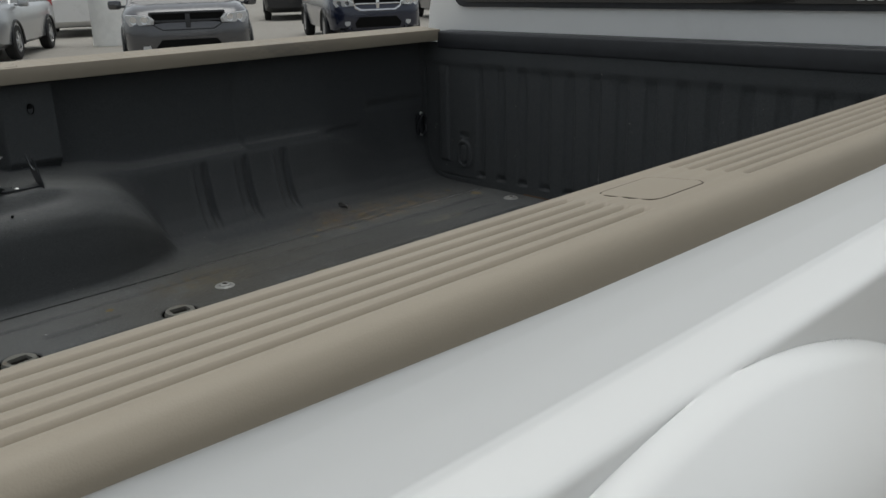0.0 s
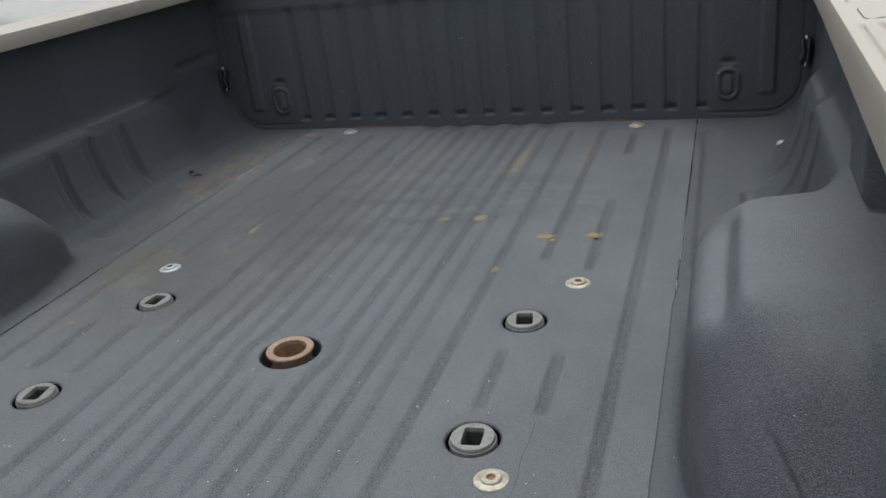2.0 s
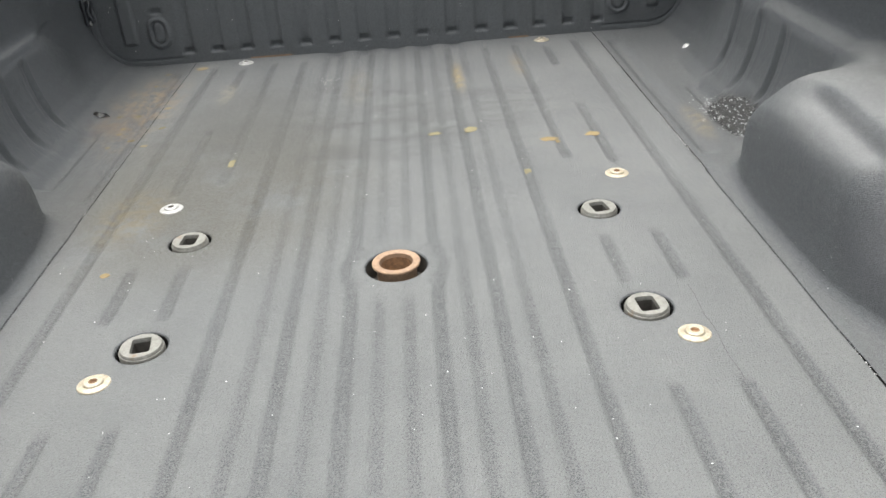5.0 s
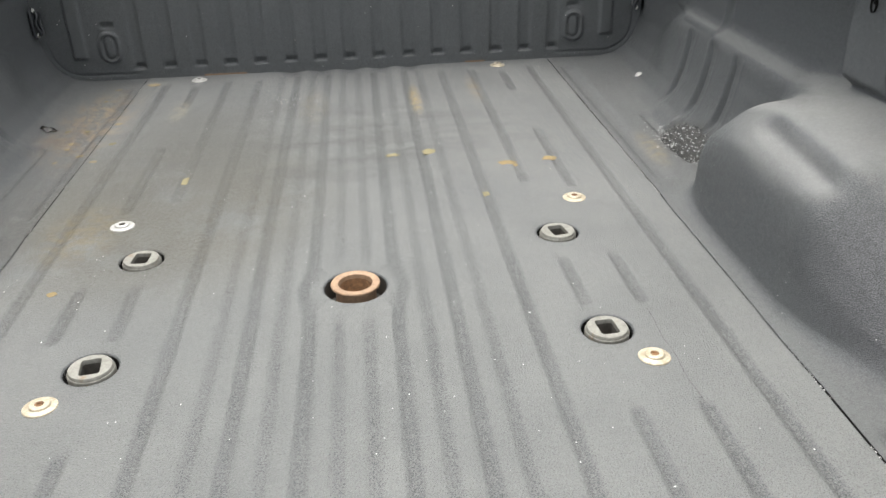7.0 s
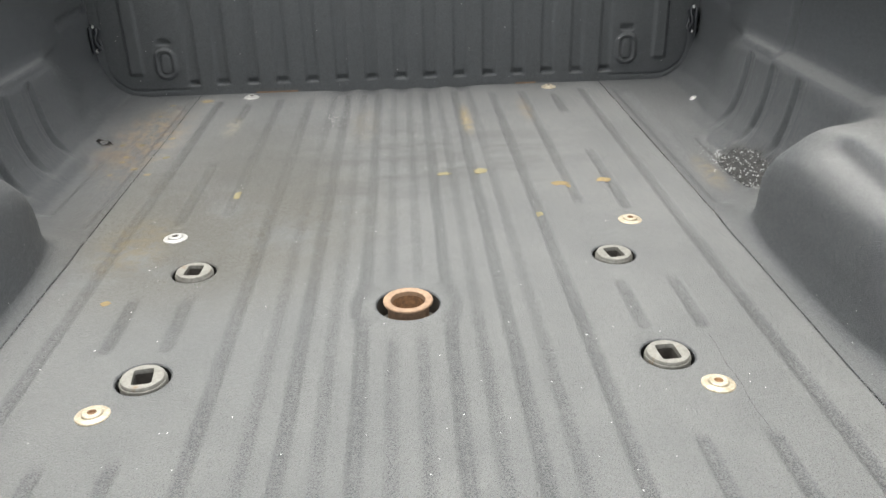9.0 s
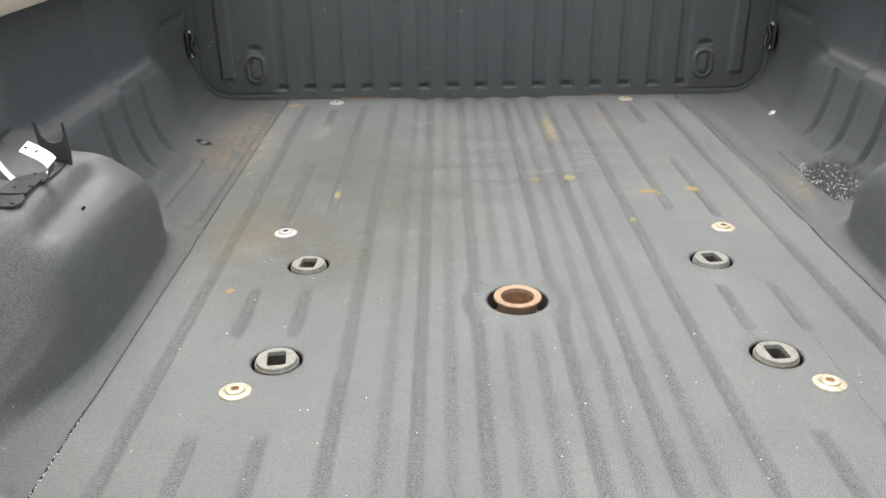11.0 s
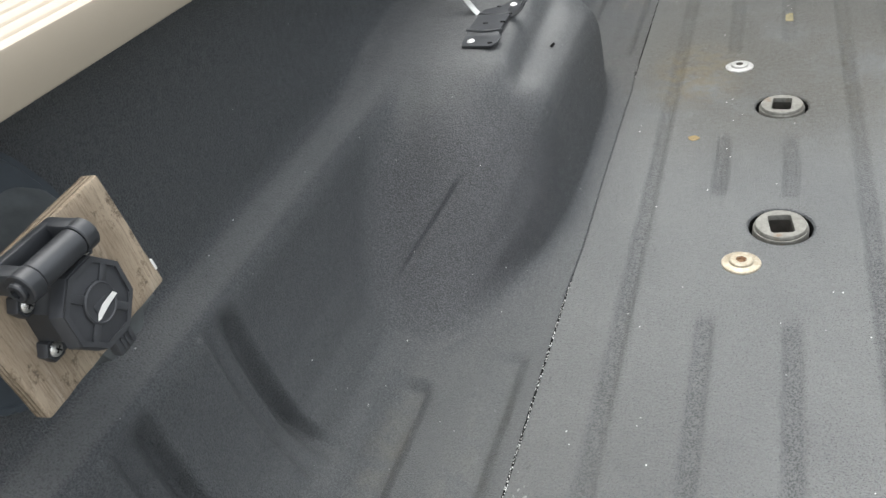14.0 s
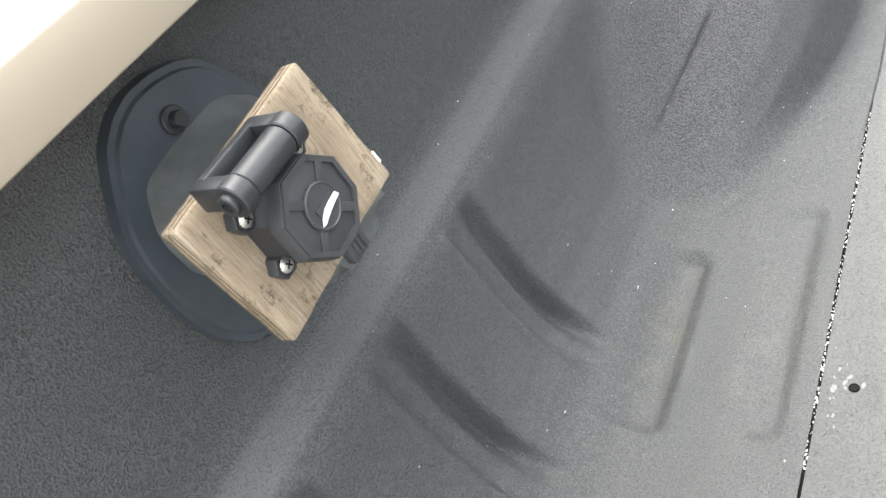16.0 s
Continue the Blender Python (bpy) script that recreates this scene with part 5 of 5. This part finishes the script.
# ---------------------------------------------------------------- the lot
def build_car(place, turn, color, label, length=4.8, width=1.85, height=1.65, grille="dark", group="parked cars"):
    car = thing("car", (*place, GROUND_Z), label, "car", group, turn)
    base = Matrix.Translation((*place, GROUND_Z)) @ Matrix.Rotation(radians(turn), 4, "Z")
    L, W, H = length / 2, width / 2, height
    paint = color
    # body: sections from the nose to the tail; (x, half width, sill, shoulder, hood height)
    rows = [(L, 0.66, 0.44, 0.72, 0.80), (L - 0.06, 0.82, 0.32, 0.82, 0.92), (L - 0.22, 0.94, 0.26, 0.92, 1.02), (L - 0.55, 1.0, 0.24, 0.98, 1.08), (L - 1.15, 1.0, 0.24, 1.02, 1.13), (0.2, 1.0, 0.24, 1.02, 1.10), (-L + 0.7, 1.0, 0.24, 1.0, 1.08), (-L + 0.15, 0.96, 0.30, 0.98, 1.08), (-L, 0.86, 0.42, 0.85, 1.0)]
    bm = bmesh.new()
    rings = []
    for x, w, sill, shoulder, hood in rows:
        w *= W
        half = [(w * 0.80, sill), (w * 0.97, sill + 0.08), (w, (sill + shoulder) / 2), (w * 0.985, shoulder - 0.06), (w * 0.93, shoulder + 0.02), (w * 0.80, hood - 0.02), (w * 0.45, hood)]
        pts = half + [(-y, z) for y, z in half[::-1]]
        rings.append([bm.verts.new(base @ Vector((x, y, z))) for y, z in pts])
    for a, b in zip(rings, rings[1:]):
        n = len(a)
        for i in range(n):
            bm.faces.new((a[i], a[(i + 1) % n], b[(i + 1) % n], b[i]))
    bm.faces.new(rings[0])
    bm.faces.new(rings[-1][::-1])
    body = part("body", bm, paint, car)
    # glasshouse
    bm = bmesh.new()
    def loop(x, w, z):
        return [bm.verts.new(base @ Vector((x, y * w * W, z))) for y in (-1, -0.6, 0.6, 1)]
    glass_rows = [(L - 1.12, 0.88, 1.03), (L - 1.5, 0.80, 1.30), (L - 1.95, 0.72, H - 0.04), (-L + 0.75, 0.72, H - 0.05), (-L + 0.25, 0.78, 1.32), (-L + 0.12, 0.88, 1.04)]
    lines = [loop(*g) for g in glass_rows]
    for a, b in zip(lines, lines[1:]):
        for i in range(3):
            bm.faces.new((a[i], a[i + 1], b[i + 1], b[i]))
    for s in (0, 3):
        bm.faces.new([ln[s] for ln in lines][:: (1 if s else -1)])
    part("glasshouse", bm, GLASS, car, "dark glass")
    bm = bmesh.new()
    add_box(bm, ((-L + 0.75 + L - 1.95) / 2, 0, H - 0.03), (length - 2.6, width * 0.74, 0.07), 0.03, base)
    part("roof", bm, paint, car)
    for sy in (-1, 1):
        bm = bmesh.new()
        add_tube(bm, [base @ Vector((L - 1.08, sy * 0.89 * W, 1.02)), base @ Vector((L - 1.5, sy * 0.81 * W, 1.31)), base @ Vector((L - 1.95, sy * 0.73 * W, H - 0.03))], 0.035, 6)
        part("pillar", bm, paint, car)
        # head light, fog lamp, mirror, tail light
        bm = bmesh.new()
        out = [(-0.20, -0.06), (0.16, -0.085), (0.23, 0.02), (0.21, 0.085), (-0.16, 0.06), (-0.22, 0.0)]
        m = base @ pose(L - 0.085, sy * W * 0.70, 0.86, 0, 0, sy * 27) @ Matrix(((0, 0, 1, 0), (sy, 0, 0, 0), (0, 1, 0, 0), (0, 0, 0, 1)))
        add_prism(bm, out, 0.05, m, 0.92)
        lamp = part("headlight", bm, LAMP, car, "clear headlight")
        for dx in (-0.09, 0.08):
            bm = bmesh.new()
            add_lathe(bm, [(0.06, 0.045), (0.055, 0.056), (0.03, 0.05), (0, 0.058)], m @ Matrix.Translation((dx, 0, 0)), 16)
            part("reflector", bm, CHROME, lamp, "round reflector")
        bm = bmesh.new()
        m2 = base @ pose(L - 0.035, sy * W * 0.64, 0.47, 0, 0, sy * 12) @ Matrix.Rotation(radians(90), 4, "Y")
        add_lathe(bm, [(0.065, -0.02), (0.065, 0.015), (0.055, 0.028), (0, 0.03)], m2, 18)
        fog = part("fog_lamp", bm, LAMP, car, "round fog lamp")
        bm = bmesh.new()
        add_prism(bm, [(-0.10, -0.13), (0.10, -0.12), (0.12, 0.10), (-0.02, 0.13)], 0.012, base @ pose(L - 0.052, sy * W * 0.64, 0.47, 0, 0, sy * 12) @ Matrix(((0, 0, 1, 0), (sy, 0, 0, 0), (0, 1, 0, 0), (0, 0, 0, 1))))
        part("fog_recess", bm, GAP, fog, "dark recess of the fog lamp", False)
        bm = bmesh.new()
        add_box(bm, (L - 1.35, sy * (W + 0.10), 1.06), (0.12, 0.20, 0.14), 0.04, base)
        add_box(bm, (L - 1.35, sy * (W - 0.03), 1.03), (0.05, 0.12, 0.04), 0.01, base)
        part("mirror", bm, paint, car)
        bm = bmesh.new()
        add_box(bm, (-L + 0.03, sy * W * 0.80, 0.92), (0.09, 0.22, 0.20), 0.03, base)
        part("tail_light", bm, TAIL, car, "red tail light")
        for wx in (L - 0.95, -L + 0.95):
            build_wheel(car, base @ Matrix.Translation((wx, sy * (W - 0.10), 0.34)) @ Matrix.Rotation(radians(-90 * sy), 4, "X"), 0.34, 0.22)
            bm = bmesh.new()
            pts = [base @ Vector((wx + 0.40 * math.cos(a), sy * (W + 0.004), 0.34 + 0.40 * math.sin(a))) for a in np.linspace(-0.2, math.pi + 0.2, 15)]
            add_tube(bm, pts, 0.03, 6)
            part("wheel_arch", bm, GRILLE, car, "dark wheel arch")
    # grille and lower intake
    gm = GRILLE if grille == "dark" else CHROME
    bm = bmesh.new()
    out = [(-0.53, 0.12), (0.53, 0.12), (0.47, -0.06), (0.36, -0.125), (-0.36, -0.125), (-0.47, -0.06)]
    gmat = base @ Matrix.Translation((L - 0.085, 0, 0.84)) @ Matrix(((0, 0, 1, 0), (1, 0, 0, 0), (0, 1, 0, 0), (0, 0, 0, 1)))
    add_prism(bm, out, 0.075, gmat, 0.97)
    gr = part("grille", bm, GAP, car, "black grille")
    bm = bmesh.new()
    for k in range(len(out)):
        a, b = out[k], out[(k + 1) % len(out)]
        add_tube(bm, [gmat @ Vector((*a, 0.075)), gmat @ Vector((*b, 0.075))], 0.016 if grille == "dark" else 0.026, 6)
    add_box(bm, (0, 0, 0.08), (0.07, 0.20, 0.03), 0.01, gmat)
    add_box(bm, (0, 0.0, 0.08), (0.92, 0.030, 0.025), 0.008, gmat)
    part("grille_frame", bm, gm if grille != "dark" else TRIM, gr, "cross-shaped grille bars")
    bm = bmesh.new()
    add_prism(bm, [(-0.50, -0.01), (-0.40, 0.11), (0.40, 0.11), (0.50, -0.01), (0.46, -0.10), (-0.46, -0.10)], 0.06, base @ Matrix.Translation((L - 0.045, 0, 0.47)) @ Matrix(((0, 0, 1, 0), (1, 0, 0, 0), (0, 1, 0, 0), (0, 0, 0, 1))), 0.97)
    intake = part("lower_intake", bm, GAP, car, "black lower intake")
    bm = bmesh.new()
    edge = [(-0.60, -0.12), (-0.52, 0.02), (-0.42, 0.135), (0.42, 0.135), (0.52, 0.02), (0.60, -0.12)]
    im = base @ Matrix.Translation((L - 0.045, 0, 0.47)) @ Matrix(((0, 0, 1, 0), (1, 0, 0, 0), (0, 1, 0, 0), (0, 0, 0, 1)))
    add_tube(bm, [im @ Vector((*q, 0.012)) for q in edge], 0.030, 8)
    part("intake_frame", bm, paint, intake, "raised frame round the intake")
    bm = bmesh.new()
    add_box(bm, (L - 0.25, 0, 0.29), (0.34, width * 0.80, 0.12), 0.05, base)
    part("bumper_skirt", bm, GRILLE, car, "dark bumper skirt")
    return car


CAR_GREY = make_paint("grey_car_paint", (0.085, 0.086, 0.093), 0.7, coat=1.0, rough=0.24)
CAR_BLUE = make_paint("navy_car_paint", (0.006, 0.011, 0.034), 0.3, coat=1.0, rough=0.25)
CAR_SILVER = make_paint("silver_car_paint", (0.42, 0.43, 0.44), 0.6, coat=0.9, rough=0.28)
CAR_WHITE = make_paint("white_car_paint", (0.75, 0.75, 0.74), 0.0, coat=0.8)
CAR_BLACK = make_paint("black_car_paint", (0.010, 0.010, 0.012), 0.2, coat=0.9)

build_car((-12.6, 6.5), -26, CAR_GREY, "grey crossover parked nose towards the truck", 4.88, 1.88, 1.69)
build_car((-14.7, 11.9), -27.7, CAR_BLUE, "navy blue minivan with a chrome grille parked nose out", 5.1, 1.98, 1.72, "chrome")
build_car((-18.4, 5.0), -32, CAR_SILVER, "silver car with black wheel arches parked at an angle", 4.6, 1.83, 1.65)
build_car((-24.4, 9.3), 158, CAR_WHITE, "white car with red tail lights parked nose away", 4.7, 1.85, 1.68)
build_car((-25.2, 17.2), 147, CAR_BLACK, "black car with red tail lights parked nose away", 4.8, 1.9, 1.75)
build_car((-33.5, 12.4), -20, CAR_BLACK, "dark car parked far across the lot", 4.7, 1.85, 1.6)
build_car((-18.6, 19.0), -30, CAR_BLACK, "dark car parked beyond the minivan", 4.8, 1.9, 1.7)


def build_post():
    post = thing("concrete_post", (-18.6, 7.7, GROUND_Z), "thick white-painted concrete post standing on the lot", "post")
    bm = bmesh.new()
    add_lathe(bm, [(0.435, 0.0), (0.435, 0.06), (0.43, 0.10), (0.42, 0.5), (0.415, 1.2), (0.41, 2.9), (0.39, 2.95), (0, 2.95)], Matrix.Translation((-18.6, 7.7, GROUND_Z)), 36)
    part("shaft", bm, CONCRETE, post)


build_post()
